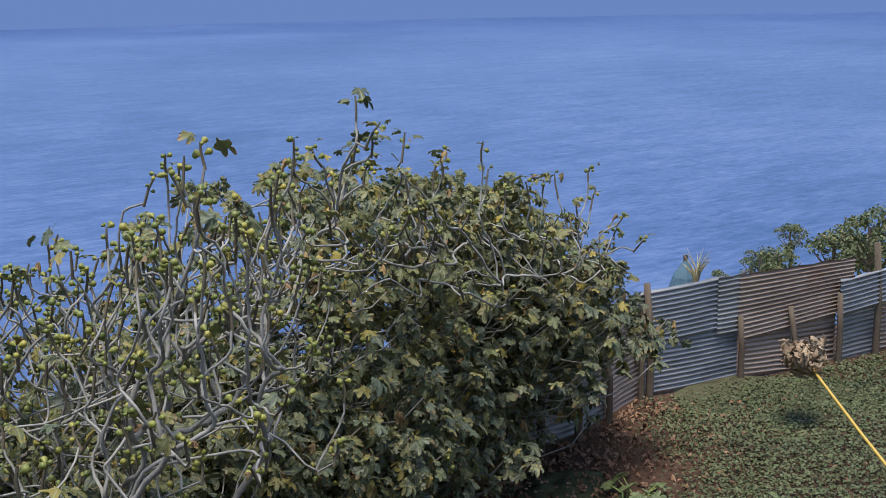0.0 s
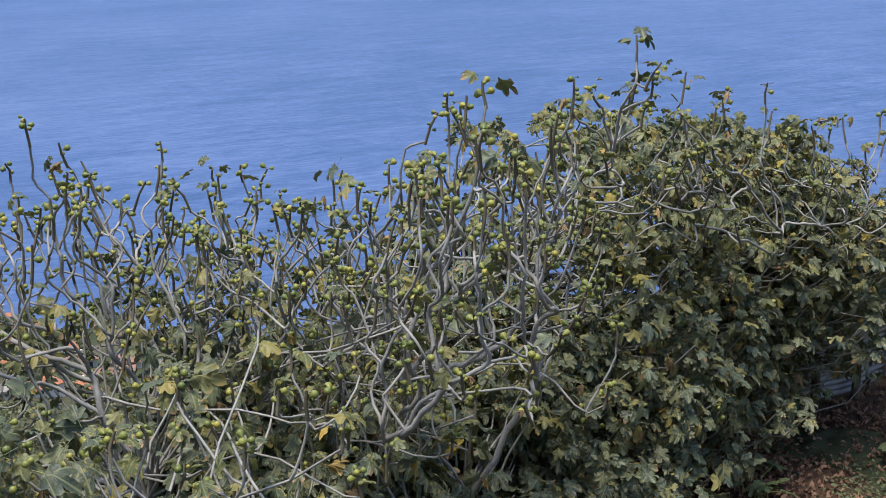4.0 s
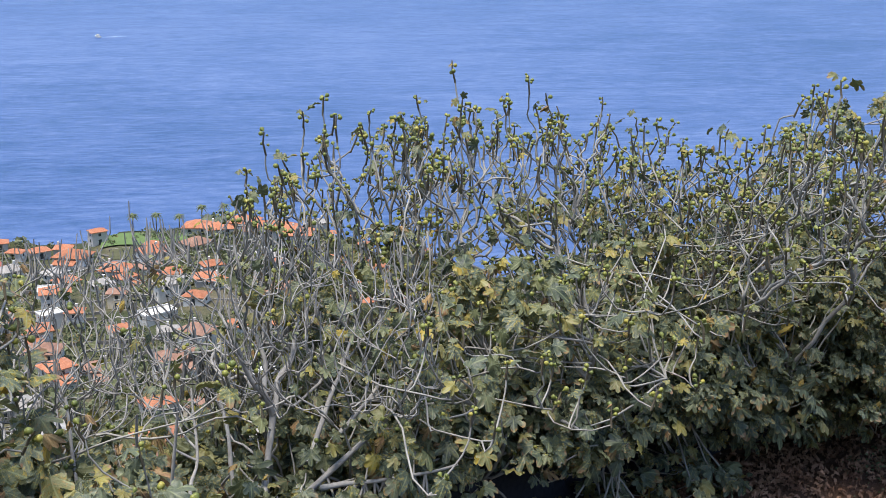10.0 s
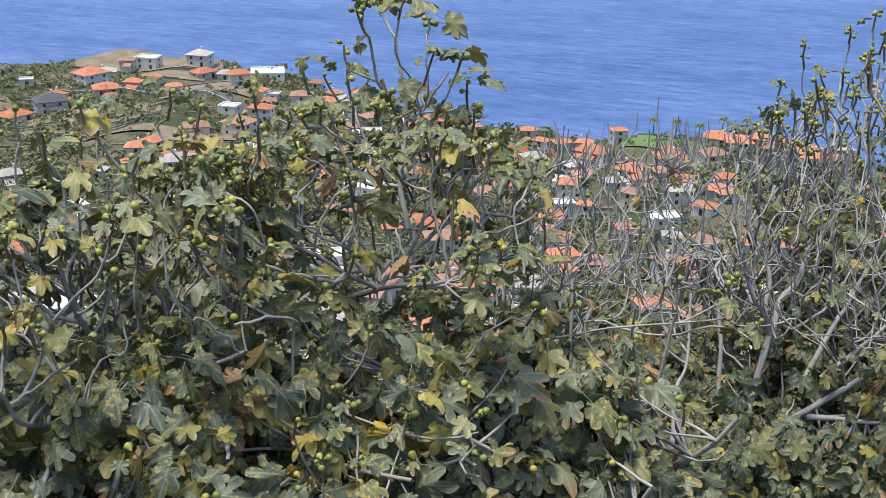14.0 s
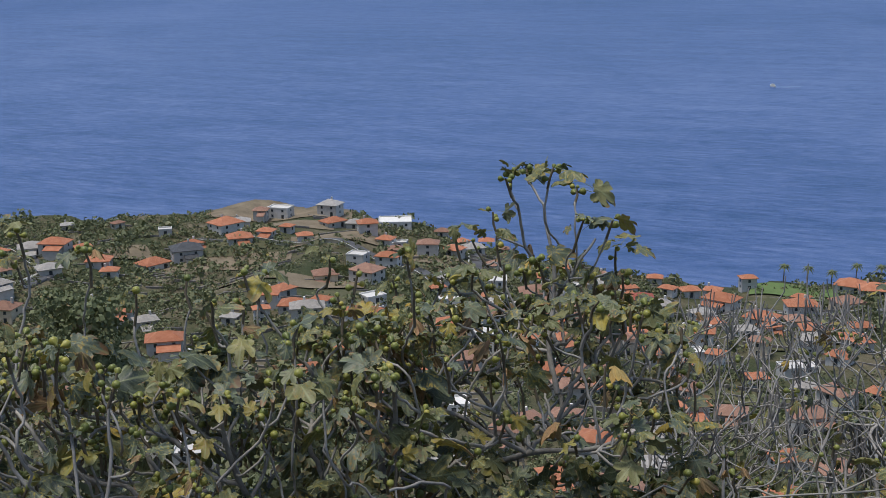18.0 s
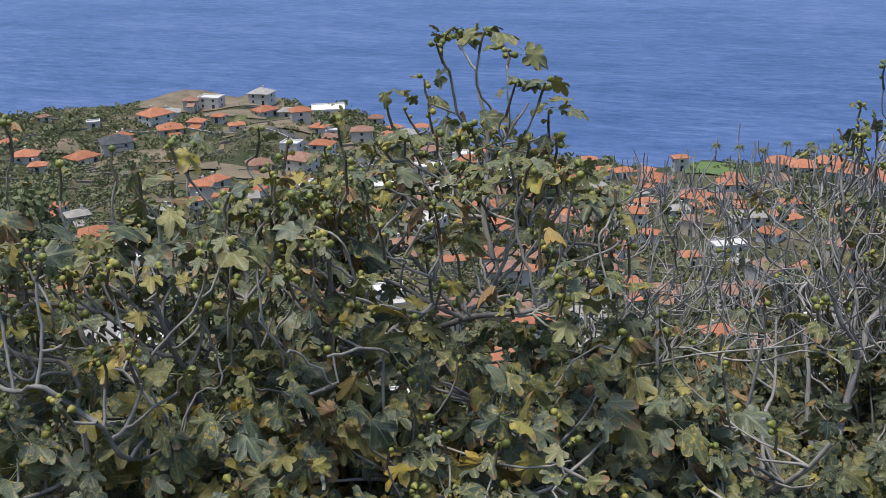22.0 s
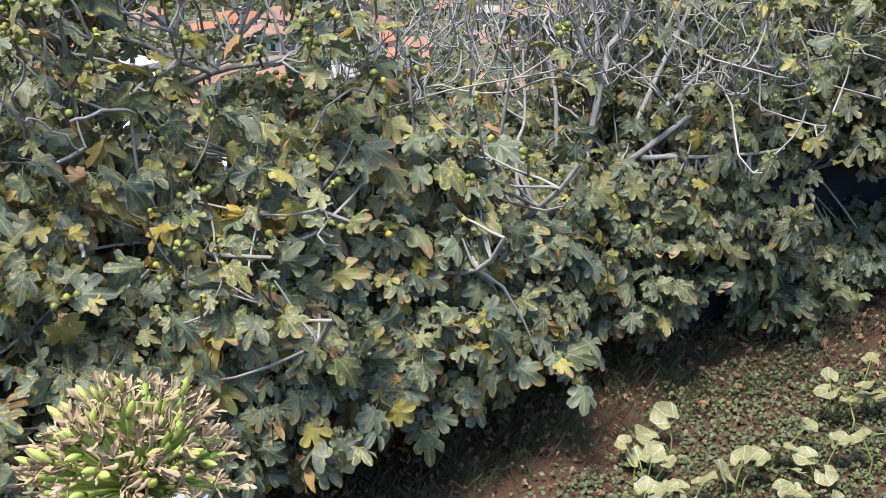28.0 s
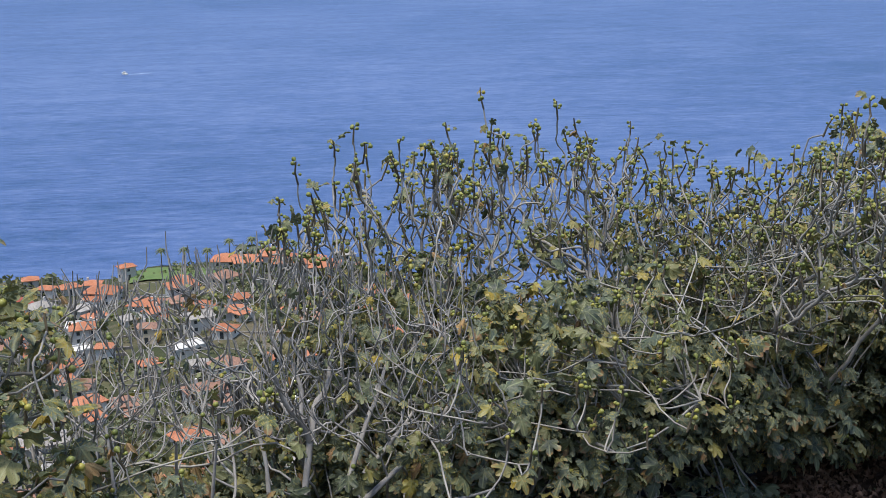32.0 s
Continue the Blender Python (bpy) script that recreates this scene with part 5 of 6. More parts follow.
def house(x, y, w, d, storeys, style, turn):
    """A house: walls, hip or flat roof, windows, door and chimney; its foot follows the slope."""
    roof_m, wall_m, label = style
    w *= 0.97
    d = min(d * 1.15, w * 0.85)
    z = float(land(np.array(x), np.array(y))) - 2.0
    h = 2.2 + 2.35 * storeys
    ob = thing("house", x, y, z, label + (" of two storeys" if storeys > 1 else ""), "house", "houses of the village", rz=turn)
    base = ob.matrix_basis.copy()

    def local(name, me, m=None, parent=ob, lab=""):
        o = new(name, me)
        o.parent = parent
        if m is not None:
            o.matrix_basis = m
        return tagged(o, lab)

    bm = box_bm(-w / 2, -d / 2, 0, w / 2, d / 2, h)
    me = bpy.data.meshes.new("wall")
    bm.to_mesh(me)
    bm.free()
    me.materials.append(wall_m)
    local("wall", me)
    if roof_m is None:
        bm = bmesh.new()
        for a in ((-w / 2 - 0.1, -d / 2 - 0.1, w / 2 + 0.1, -d / 2 + 0.2), (-w / 2 - 0.1, d / 2 - 0.2, w / 2 + 0.1, d / 2 + 0.1),
                  (-w / 2 - 0.1, -d / 2 + 0.2, -w / 2 + 0.2, d / 2 - 0.2), (w / 2 - 0.2, -d / 2 + 0.2, w / 2 + 0.1, d / 2 - 0.2)):
            b2 = box_bm(a[0], a[1], h + 0.004, a[2], a[3], h + 0.5)
            tmp = bpy.data.meshes.new("tmp")
            b2.to_mesh(tmp)
            b2.free()
            bm.from_mesh(tmp)
            bpy.data.meshes.remove(tmp)
        me = bpy.data.meshes.new("parapet")
        bm.to_mesh(me)
        bm.free()
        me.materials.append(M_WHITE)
        local("parapet", me)
    else:
        e, rh, t = 0.55, d * 0.26, 0.18
        rl = max(0.3, (w - d) / 2)
        X, Y = w / 2 + e, d / 2 + e
        vv = [(-X, -Y, h), (X, -Y, h), (X, Y, h), (-X, Y, h), (-X, -Y, h + t), (X, -Y, h + t), (X, Y, h + t), (-X, Y, h + t), (-rl, 0, h + t + rh), (rl, 0, h + t + rh)]
        ff = [(3, 2, 1, 0), (0, 1, 5, 4), (1, 2, 6, 5), (2, 3, 7, 6), (3, 0, 4, 7), (4, 5, 9, 8), (6, 7, 8, 9), (5, 6, 9), (7, 4, 8)]
        local("roof", mesh_from("roof", vv, ff, roof_m))
        if HRNG.uniform() < 0.6:
            cx = HRNG.uniform(-0.3, 0.3) * w
            bm = box_bm(cx - 0.35, 0.3, h + 0.2, cx + 0.35, 1.0, h + rh + 1.0, 0.04)
            me = bpy.data.meshes.new("chimney")
            bm.to_mesh(me)
            bm.free()
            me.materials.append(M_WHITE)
            local("chimney", me)
    if HRNG.uniform() < 0.55:
        # a lower wing with its own lean-to roof or terrace
        aw, ad, ah = w * HRNG.uniform(0.4, 0.65), HRNG.uniform(2.5, 4.0), h - HRNG.uniform(1.4, 2.6)
        sx, sd = HRNG.uniform(-0.2, 0.2) * w, (1 if HRNG.uniform() < 0.5 else -1)
        y0, y1 = sorted((sd * (d / 2 - 0.05), sd * (d / 2 + ad)))
        bm = box_bm(sx - aw / 2, y0, 0, sx + aw / 2, y1, ah)
        me = bpy.data.meshes.new("wing")
        bm.to_mesh(me)
        bm.free()
        me.materials.append(wall_m)
        local("wing", me)
        if roof_m is not None:
            X0, X1, ya, yb = sx - aw / 2 - 0.4, sx + aw / 2 + 0.4, sd * (d / 2), sd * (d / 2 + ad + 0.4)
            vv = [(X0, ya, ah + 1.0), (X1, ya, ah + 1.0), (X1, yb, ah + 0.004), (X0, yb, ah + 0.004), (X0, ya, ah + 1.18), (X1, ya, ah + 1.18), (X1, yb, ah + 0.18), (X0, yb, ah + 0.18)]
            local("wing_roof", mesh_from("wing_roof", vv, [(0, 1, 2, 3), (4, 5, 6, 7), (0, 1, 5, 4), (1, 2, 6, 5), (2, 3, 7, 6), (3, 0, 4, 7)], roof_m))
    for side in range(4):
        length, off = (w, d / 2) if side % 2 == 0 else (d, w / 2)
        count = max(1, int(length / 4.2))
        for s in range(storeys):
            for k in range(count):
                px = (k + 0.5) / count * length - length / 2
                rot = Matrix.Rotation(side * math.pi / 2, 4, "Z")
                if s == 0 and k == count // 2 and side == 0:
                    local("door", pane_mesh(1.2, 2.1), rot @ Matrix.Translation((px, -off, 2.0)), lab="dark wooden door")
                else:
                    local("window", pane_mesh(1.0, 1.1), rot @ Matrix.Translation((px, -off, 3.0 + 2.35 * s)))
    return ob


house(-493, 90, 6.8, 4.5, 1, ORANGE, 114)
house(-486, 101, 10.2, 7.1, 1, GREY, 78)
house(-480, 109, 11.2, 6.9, 2, ORANGE, 52)
house(-473, 118, 6.2, 5.2, 1, ORANGE, 84)
house(-447, 117, 8.9, 6.5, 1, ORANGE, 63)
house(-437, 118, 6.2, 4.9, 1, ORANGE, 62)
house(-445, 137, 11.1, 7.2, 1, ORANGE, 107)
house(-446, 151, 11.8, 9.5, 2, DARK, 79)
house(-460, 158, 8.0, 5.1, 1, ORANGE, 106)
house(-477, 153, 5.5, 4.5, 1, FLAT, 72)
house(-476, 179, 12.0, 9.7, 2, ORANGE, 104)
house(-448, 174, 9.6, 6.7, 1, ORANGE, 76)
house(-487, 190, 8.1, 5.3, 1, GREY, 68)
house(-495, 203, 6.3, 5.3, 2, RUST, 55)
house(-496, 213, 10.3, 6.2, 2, FLAT, 41)
house(-453, 197, 5.0, 3.9, 1, ORANGE, 41)
house(-449, 186, 6.6, 4.3, 1, ORANGE, 42)
house(-438, 198, 6.1, 4.1, 1, ORANGE, 73)
house(-508, 121, 5.0, 3.3, 1, GREY, 76)
house(-507, 142, 5.0, 3.1, 1, RUST, 109)
house(-374, 105, 5.7, 4.9, 2, ORANGE, 49)
house(-356, 147, 7.1, 5.4, 2, ORANGE, 55)
house(-343, 139, 5.0, 3.2, 2, ORANGE, 75)
house(-463, 223, 9.8, 6.0, 1, ORANGE, 99)
house(-382, 180, 8.5, 6.5, 1, CREAM, 72)
house(-397, 201, 7.3, 5.1, 2, FLAT, 38)
house(-429, 222, 7.9, 5.4, 2, ORANGE, 70)
house(-451, 247, 14.5, 11.9, 1, FLAT, 61)
house(-419, 225, 6.5, 5.1, 1, ORANGE, 36)
house(-408, 223, 6.4, 4.8, 1, RUST, 61)
house(-416, 230, 5.6, 3.9, 1, FLAT, 49)
house(-443, 266, 6.1, 4.4, 1, RUST, 47)
house(-429, 267, 6.0, 4.6, 1, ORANGE, 93)
house(-472, 308, 8.2, 6.3, 1, ORANGE, 56)
house(-415, 279, 5.0, 3.4, 1, RUST, 64)
house(-482, 231, 9.7, 7.7, 2, GREY, 39)
house(-458, 231, 7.0, 5.4, 1, GREY, 51)
house(-345, 151, 8.7, 6.6, 1, ORANGE, 54)
house(-343, 160, 5.6, 3.6, 1, ORANGE, 39)
house(-334, 173, 6.6, 5.6, 1, ORANGE, 37)
house(-362, 215, 5.4, 3.3, 1, ORANGE, 79)
house(-372, 223, 5.2, 3.3, 1, GREY, 47)
house(-351, 225, 5.4, 4.0, 1, ORANGE, 65)
house(-309, 188, 8.4, 5.9, 1, ORANGE, 58)
house(-348, 250, 5.9, 3.6, 1, CREAM, 89)
house(-344, 262, 6.8, 4.4, 2, FLAT, 60)
house(-329, 164, 6.1, 4.6, 2, ORANGE, 83)
house(-310, 151, 5.0, 3.7, 1, ORANGE, 64)
house(-286, 202, 5.0, 3.2, 2, ORANGE, 42)
house(-285, 213, 6.6, 5.3, 1, ORANGE, 88)
house(-351, 279, 7.0, 5.9, 1, GREY, 59)
house(-360, 288, 5.0, 3.3, 1, RUST, 71)
house(-337, 283, 6.1, 3.7, 1, ORANGE, 69)
house(-324, 278, 8.7, 5.7, 1, RED, 57)
house(-343, 301, 5.5, 4.0, 1, ORANGE, 48)
house(-332, 298, 5.8, 3.8, 1, ORANGE, 23)
house(-330, 307, 7.1, 4.6, 1, ORANGE, 66)
house(-327, 316, 6.3, 5.1, 1, ORANGE, 33)
house(-309, 303, 12.0, 7.4, 2, ORANGE, 20)
house(-320, 327, 5.9, 3.7, 2, ORANGE, 64)
house(-299, 284, 7.3, 6.1, 2, GREY, 81)
house(-282, 239, 7.9, 6.5, 2, ORANGE, 84)
house(-270, 256, 9.0, 5.5, 2, ORANGE, 46)
house(-265, 234, 10.0, 7.1, 2, ORANGE, 56)
house(-255, 239, 6.6, 4.5, 2, FLAT, 66)
house(-249, 243, 5.0, 4.0, 2, ORANGE, 33)
house(-249, 228, 8.0, 6.4, 2, ORANGE, 55)
house(-252, 264, 5.8, 4.4, 2, CREAM, 31)
house(-268, 274, 6.4, 4.4, 1, GREY, 64)
house(-270, 287, 6.6, 4.1, 1, ORANGE, 78)
house(-276, 306, 7.6, 5.9, 1, RUST, 62)
house(-294, 354, 10.6, 8.7, 1, ORANGE, 27)
house(-283, 353, 10.4, 8.0, 1, ORANGE, 46)
house(-296, 330, 5.7, 4.4, 1, ORANGE, 16)
house(-246, 302, 6.5, 4.7, 1, ORANGE, 59)
house(-237, 288, 7.6, 5.0, 1, ORANGE, 47)
house(-228, 272, 6.6, 5.5, 1, ORANGE, 14)
house(-235, 246, 5.8, 4.7, 1, ORANGE, 63)
house(-270, 143, 5.0, 4.0, 1, ORANGE, 70)
house(-261, 180, 5.1, 3.8, 1, ORANGE, 63)
house(-279, 160, 5.0, 3.8, 1, ORANGE, 35)
house(-253, 200, 5.5, 4.4, 1, ORANGE, 26)
house(-217, 246, 5.6, 4.0, 1, GREY, 41)
house(-299, 135, 5.0, 3.9, 1, ORANGE, 85)
house(-349, 131, 5.0, 3.7, 1, GREY, 44)
house(-214, 386, 7.4, 5.9, 1, ORANGE, 17)
house(-245, 395, 7.7, 4.8, 2, ORANGE, 31)
house(-270, 409, 6.8, 4.6, 1, ORANGE, 33)
house(-259, 384, 7.3, 4.5, 2, GREY, 54)
house(-203, 324, 6.1, 4.2, 1, ORANGE, 52)
house(-196, 271, 5.4, 3.5, 1, ORANGE, 55)
house(-199, 294, 5.0, 3.1, 1, GREY, 9)
house(-203, 259, 6.2, 5.0, 1, ORANGE, 13)
house(-227, 303, 5.3, 4.5, 1, ORANGE, 71)
house(-184, 317, 5.2, 4.1, 1, ORANGE, 65)
house(-233, 287, 5.8, 4.8, 1, ORANGE, 74)


# a row of long roofs above the shore, and the houses below it
for a, r, w, turn in ((35.0, 448, 12, 30), (35.9, 452, 14, 25), (36.8, 450, 13, 35), (37.5, 455, 11, 20), (31.2, 408, 10, 40), (31.9, 400, 11, 15), (29.6, 372, 9, 30), (33.4, 415, 10, 25), (30.4, 390, 9, 50), (33.0, 385, 10, 10), (34.6, 400, 9, 35), (28.2, 380, 9, 20), (36.3, 400, 10, 45), (35.6, 370, 9, 30), (32.2, 360, 10, 60)):
    house(-math.sin(radians(a)) * r, math.cos(radians(a)) * r, w, w * 0.7, 1 + int(w > 10), ORANGE if w != 9 else RUST, turn)

# smaller houses filling the village
taken = [(o.location.x, o.location.y) for o in bpy.data.objects if o.name.startswith("house")]
made = 0
for k in range(6000):
    a, r = HRNG.uniform(36, 82), HRNG.uniform(225, 545)
    x, y = -math.sin(radians(a)) * r, math.cos(radians(a)) * r
    if made >= 85 or r > np.interp(a, COAST_AZ, COAST_R) - 22 or (a > 60 and HRNG.uniform() < 0.88) or (a > 72 and r > 500) or min((x - p) ** 2 + (y - q) ** 2 for p, q in taken) < 11.5 ** 2:
        continue
    taken.append((x, y))
    made += 1
    house(x, y, HRNG.uniform(7, 11.5), HRNG.uniform(5, 8), int(HRNG.integers(1, 3)), (ORANGE, ORANGE, ORANGE, RUST, RUST, GREY, GREY, FLAT, CREAM)[int(HRNG.integers(0, 9))], a + HRNG.uniform(-40, 40))

# garden and terrace walls
vv, ff = [], []
for k in range(520):
    a, r = HRNG.uniform(34, 82), HRNG.uniform(200, 540)
    if r > np.interp(a, COAST_AZ, COAST_R) - 8:
        continue
    x, y = -math.sin(radians(a)) * r, math.cos(radians(a)) * r
    t = radians(a + HRNG.uniform(-14, 14))
    l, hgt = HRNG.uniform(3, 10), HRNG.uniform(0.3, 1.1)
    pts = [(x - math.cos(t) * l, y - math.sin(t) * l), (x + math.cos(t) * l, y + math.sin(t) * l)]
    b = len(vv)
    for px, py in pts:
        z = float(land(np.array(px), np.array(py)))
        nx, ny = -math.sin(t) * 0.2, math.cos(t) * 0.2
        vv += [(px - nx, py - ny, z - 1), (px + nx, py + ny, z - 1), (px + nx, py + ny, z + hgt), (px - nx, py - ny, z + hgt)]
    ff += [(b, b + 4, b + 7, b + 3), (b + 1, b + 2, b + 6, b + 5), (b + 3, b + 7, b + 6, b + 2), (b, b + 3, b + 2, b + 1), (b + 4, b + 5, b + 6, b + 7)]
walls = place("garden_walling", mesh_from("garden_walling", vv, ff, M_DRYSTONE))
tagged(walls, "low grey stone walls of terraced gardens", "walls", kind="stuff")

# scrub, trees and terraces between the houses
def clump_mesh(centres, radii, quads, size, material, name, squash=0.75, rng=HRNG):
    """Foliage as many small turned leaves gathered round centres."""
    n = len(centres) * quads
    c, r = np.repeat(centres, quads, 0), np.repeat(radii, quads)
    d = rng.normal(0, 1, (n, 3))
    d /= np.linalg.norm(d, axis=1, keepdims=True)
    d[:, 2] = np.abs(d[:, 2]) * 1.1 - 0.25
    p = c + d * (r * rng.uniform(0.55, 1.05, n))[:, None] * [1, 1, squash]
    s = r * size * rng.uniform(0.6, 1.3, n)
    tv = np.array([(-0.5, 0, 0), (0.1, -0.45, 0.1), (0.6, 0.05, 0), (0.0, 0.5, -0.1)])
    v, f = stamp(tv, np.array([(0, 1, 2, 3)]), basis(d + rng.normal(0, 0.6, (n, 3)), rng.normal(0, 1, (n, 3))) * s[:, None, None], p)
    return mesh_from(name, v, f, material)


M_SCRUB = leaf_material("scrub_leaf", [(0.0, (0.020, 0.030, 0.018)), (0.5, (0.050, 0.062, 0.036)), (0.82, (0.088, 0.096, 0.056)), (1.0, (0.17, 0.145, 0.10))], False, wear=0.1, rough=0.8)
M_DARKLEAF = leaf_material("dark_tree_leaf", [(0.0, (0.016, 0.030, 0.014)), (0.6, (0.032, 0.055, 0.022)), (1.0, (0.065, 0.09, 0.035))], False, wear=0.1, rough=0.7)
az = np.radians(HRNG.uniform(30, 88, 20000))
rr = 150 + 450 * HRNG.uniform(0, 1, 20000) ** 0.75
sx, sy = -np.sin(az) * rr, np.cos(az) * rr
edge = np.interp(np.degrees(az), COAST_AZ, COAST_R)
dens = np.sin(sx * 0.045) * np.cos(sy * 0.06) + 0.7 * np.sin(sx * 0.021 + sy * 0.034) + HRNG.normal(0, 0.5, 20000)
ok = (rr < edge - 3) & (dens > -0.6) & (np.hypot(sx + 502, sy - 214) > 30) & (np.hypot(sx + 470, sy - 205) > 11)
sx, sy = sx[ok], sy[ok]
rad = HRNG.uniform(0.7, 2.4, len(sx)) * np.where(HRNG.uniform(0, 1, len(sx)) < 0.10, 1.8, 1.0)
scrub = place("scrub", clump_mesh(np.stack([sx, sy, land(sx, sy) + rad * 0.35], 1), rad, 22, 0.42, M_SCRUB, "scrub"))
tagged(scrub, "dark green bushes and garden trees between the houses", "bushes", kind="stuff")

# terraced plots with low stone edges
M_PLOT = simple("tilled_plot", (0.12, 0.10, 0.07), (0.22, 0.18, 0.13), 0.15, 0.95, 0.1, 0.5, 0.3)
M_LAWN = simple("mown_lawn", (0.085, 0.135, 0.05), (0.125, 0.175, 0.07), 0.2, 0.9, 0.1, 0.3, 0.1)
M_FALLOW = simple("fallow_plot", (0.060, 0.068, 0.036), (0.115, 0.105, 0.062), 0.2, 0.95, 0.1, 0.5, 0.3)
M_ASPHALT = simple("asphalt", (0.10, 0.10, 0.105), (0.17, 0.17, 0.175), 0.3, 0.9, 0.2, 0.2, 0.05)
M_KERB = simple("white_parapet", (0.55, 0.54, 0.51), (0.68, 0.67, 0.63), 0.8, 0.85, 0.2, 0.1)


def draped(name, cx, cy, rx, ry, turn, mat, label, category, lift=0.25, n=10):
    u, w = np.meshgrid(np.linspace(-1, 1, n), np.linspace(-1, 1, n))
    c, s = math.cos(radians(turn)), math.sin(radians(turn))
    x, y = cx + u * rx * c - w * ry * s, cy + u * rx * s + w * ry * c
    v = np.stack([x, y, land(x, y) + lift], -1).reshape(-1, 3)
    i = (np.arange(n - 1)[:, None] * n + np.arange(n - 1)).ravel()
    me = mesh_from(name, v, np.stack([i, i + 1, i + n + 1, i + n], 1), mat)
    return tagged(place(name, me), label, category, kind="structure")


draped("lawn", -306, 337, 16, 8, 40, M_LAWN, "bright mown lawn near the shore", "lawn", 0.5)
draped("plot", -430, 160, 26, 9, 65, M_PLOT, "bare brown terraced plot", "field")
draped("plot", -470, 205, 20, 8, 60, M_PLOT, "bare brown headland ground", "field")
draped("plot", -502, 214, 34, 15, 62, M_PLOT, "bare brown headland ground", "field")
draped("plot", -300, 250, 18, 8, 50, M_PLOT, "tilled brown plot among houses", "field")
for k in range(24):
    a, r = HRNG.uniform(38, 80), HRNG.uniform(230, 520)
    if r < np.interp(a, COAST_AZ, COAST_R) - 30:
        draped("plot", -math.sin(radians(a)) * r, math.cos(radians(a)) * r, HRNG.uniform(8, 18), HRNG.uniform(4, 9), a + HRNG.uniform(-15, 15), (M_PLOT, M_FALLOW)[k % 2], ("bare brown terraced plot", "dull green fallow plot")[k % 2], "field", 0.45)
draped("plot", -260, 285, 14, 7, 45, M_PLOT, "tilled brown plot among houses", "field")


def strip(pts, w0, w1, lift0, lift1, mat, name):
    """A ribbon along a path on the land, between two offsets from it."""
    p = np.array(pts, float)
    t = np.linspace(0, len(p) - 1, len(p) * 8)
    q = np.stack([np.interp(t, np.arange(len(p)), p[:, k]) for k in (0, 1)], 1)
    d = np.gradient(q, axis=0)
    d /= np.linalg.norm(d, axis=1, keepdims=True)
    nn = np.stack([d[:, 1], -d[:, 0]], 1)
    a, b = q + nn * w0, q + nn * w1
    z = land(q[:, 0], q[:, 1])
    k = len(q)
    v = np.concatenate([np.c_[a, z + lift0], np.c_[b, z + lift0], np.c_[a, z + lift1], np.c_[b, z + lift1]])
    i = np.arange(k - 1)
    f = np.concatenate([np.stack([i + 2 * k, i + 1 + 2 * k, i + 1 + 3 * k, i + 3 * k], 1), np.stack([i, i + 1, i + 1 + 2 * k, i + 2 * k], 1), np.stack([i + k, i + 1 + k, i + 1 + 3 * k, i + 3 * k], 1)])
    return mesh_from(name, v, f, mat)


for pts in (((-520, 92), (-497, 97), (-475, 99), (-455, 103), (-437, 97), (-425, 84)), ((-440, 290), (-420, 268), (-400, 256), (-382, 244), (-350, 235), (-310, 240)),
            ((-340, 260), (-318, 282), (-300, 300), (-282, 322), (-262, 345)), ((-470, 165), (-445, 185), (-420, 205), (-398, 215), (-370, 220))):
    tagged(place("road", strip(pts, -2.4, 2.4, -0.5, 0.55, M_ASPHALT, "road")), "grey asphalt village road", "road", kind="structure")
    tagged(place("road_parapet", strip(pts, 2.7, 3.1, -0.5, 1.3, M_KERB, "road_parapet")), "low white roadside parapet", "wall", kind="structure")

# palms at the shore
M_TRUNK = simple("palm_trunk", (0.16, 0.12, 0.09), (0.25, 0.2, 0.15), 2, 0.9, 0.2)


def palm(x, y, h):
    z = float(land(np.array(x), np.array(y)))
    ob = thing("palm_tree", x, y, z, "slender palm tree by the shore", "palm tree", "palms along the shore")
    v, f = tubes([np.array([(x, y, z - 0.3), (x + 0.1, y, z + h * 0.5), (x + 0.15, y, z + h)])], [[0.28, 0.2, 0.16]], 7)
    place("trunk", mesh_from("trunk", v, f, M_TRUNK), ob)
    vv, ff = [], []
    for k in range(22):
        a, up = k * 2.4, 0.9 - 1.5 * (k / 22)
        out = np.array([math.cos(a), math.sin(a), 0])
        for j in range(5):
            t = j / 4
            c = np.array([x + 0.15, y, z + h]) + out * 2.3 * t + [0, 0, up * 1.8 * t - 1.5 * t * t]
            s = np.array([-out[1], out[0], 0]) * 0.42 * math.sin(math.pi * (0.15 + 0.8 * t))
            vv += [c - s - [0, 0, 0.15], c, c + s - [0, 0, 0.15]]
        b = len(vv) - 15
        for j in range(4):
            ff += [(b + 3 * j, b + 3 * j + 1, b + 3 * j + 4, b + 3 * j + 3), (b + 3 * j + 1, b + 3 * j + 2, b + 3 * j + 5, b + 3 * j + 4)]
    place("crown", mesh_from("crown", vv, ff, M_DARKLEAF), ob)


for k in range(7):
    palm(-318 + 6.0 * k, 344 + 6.5 * k, (6.5, 7.0, 6.0, 7.5, 6.2, 6.8, 5.4)[k])

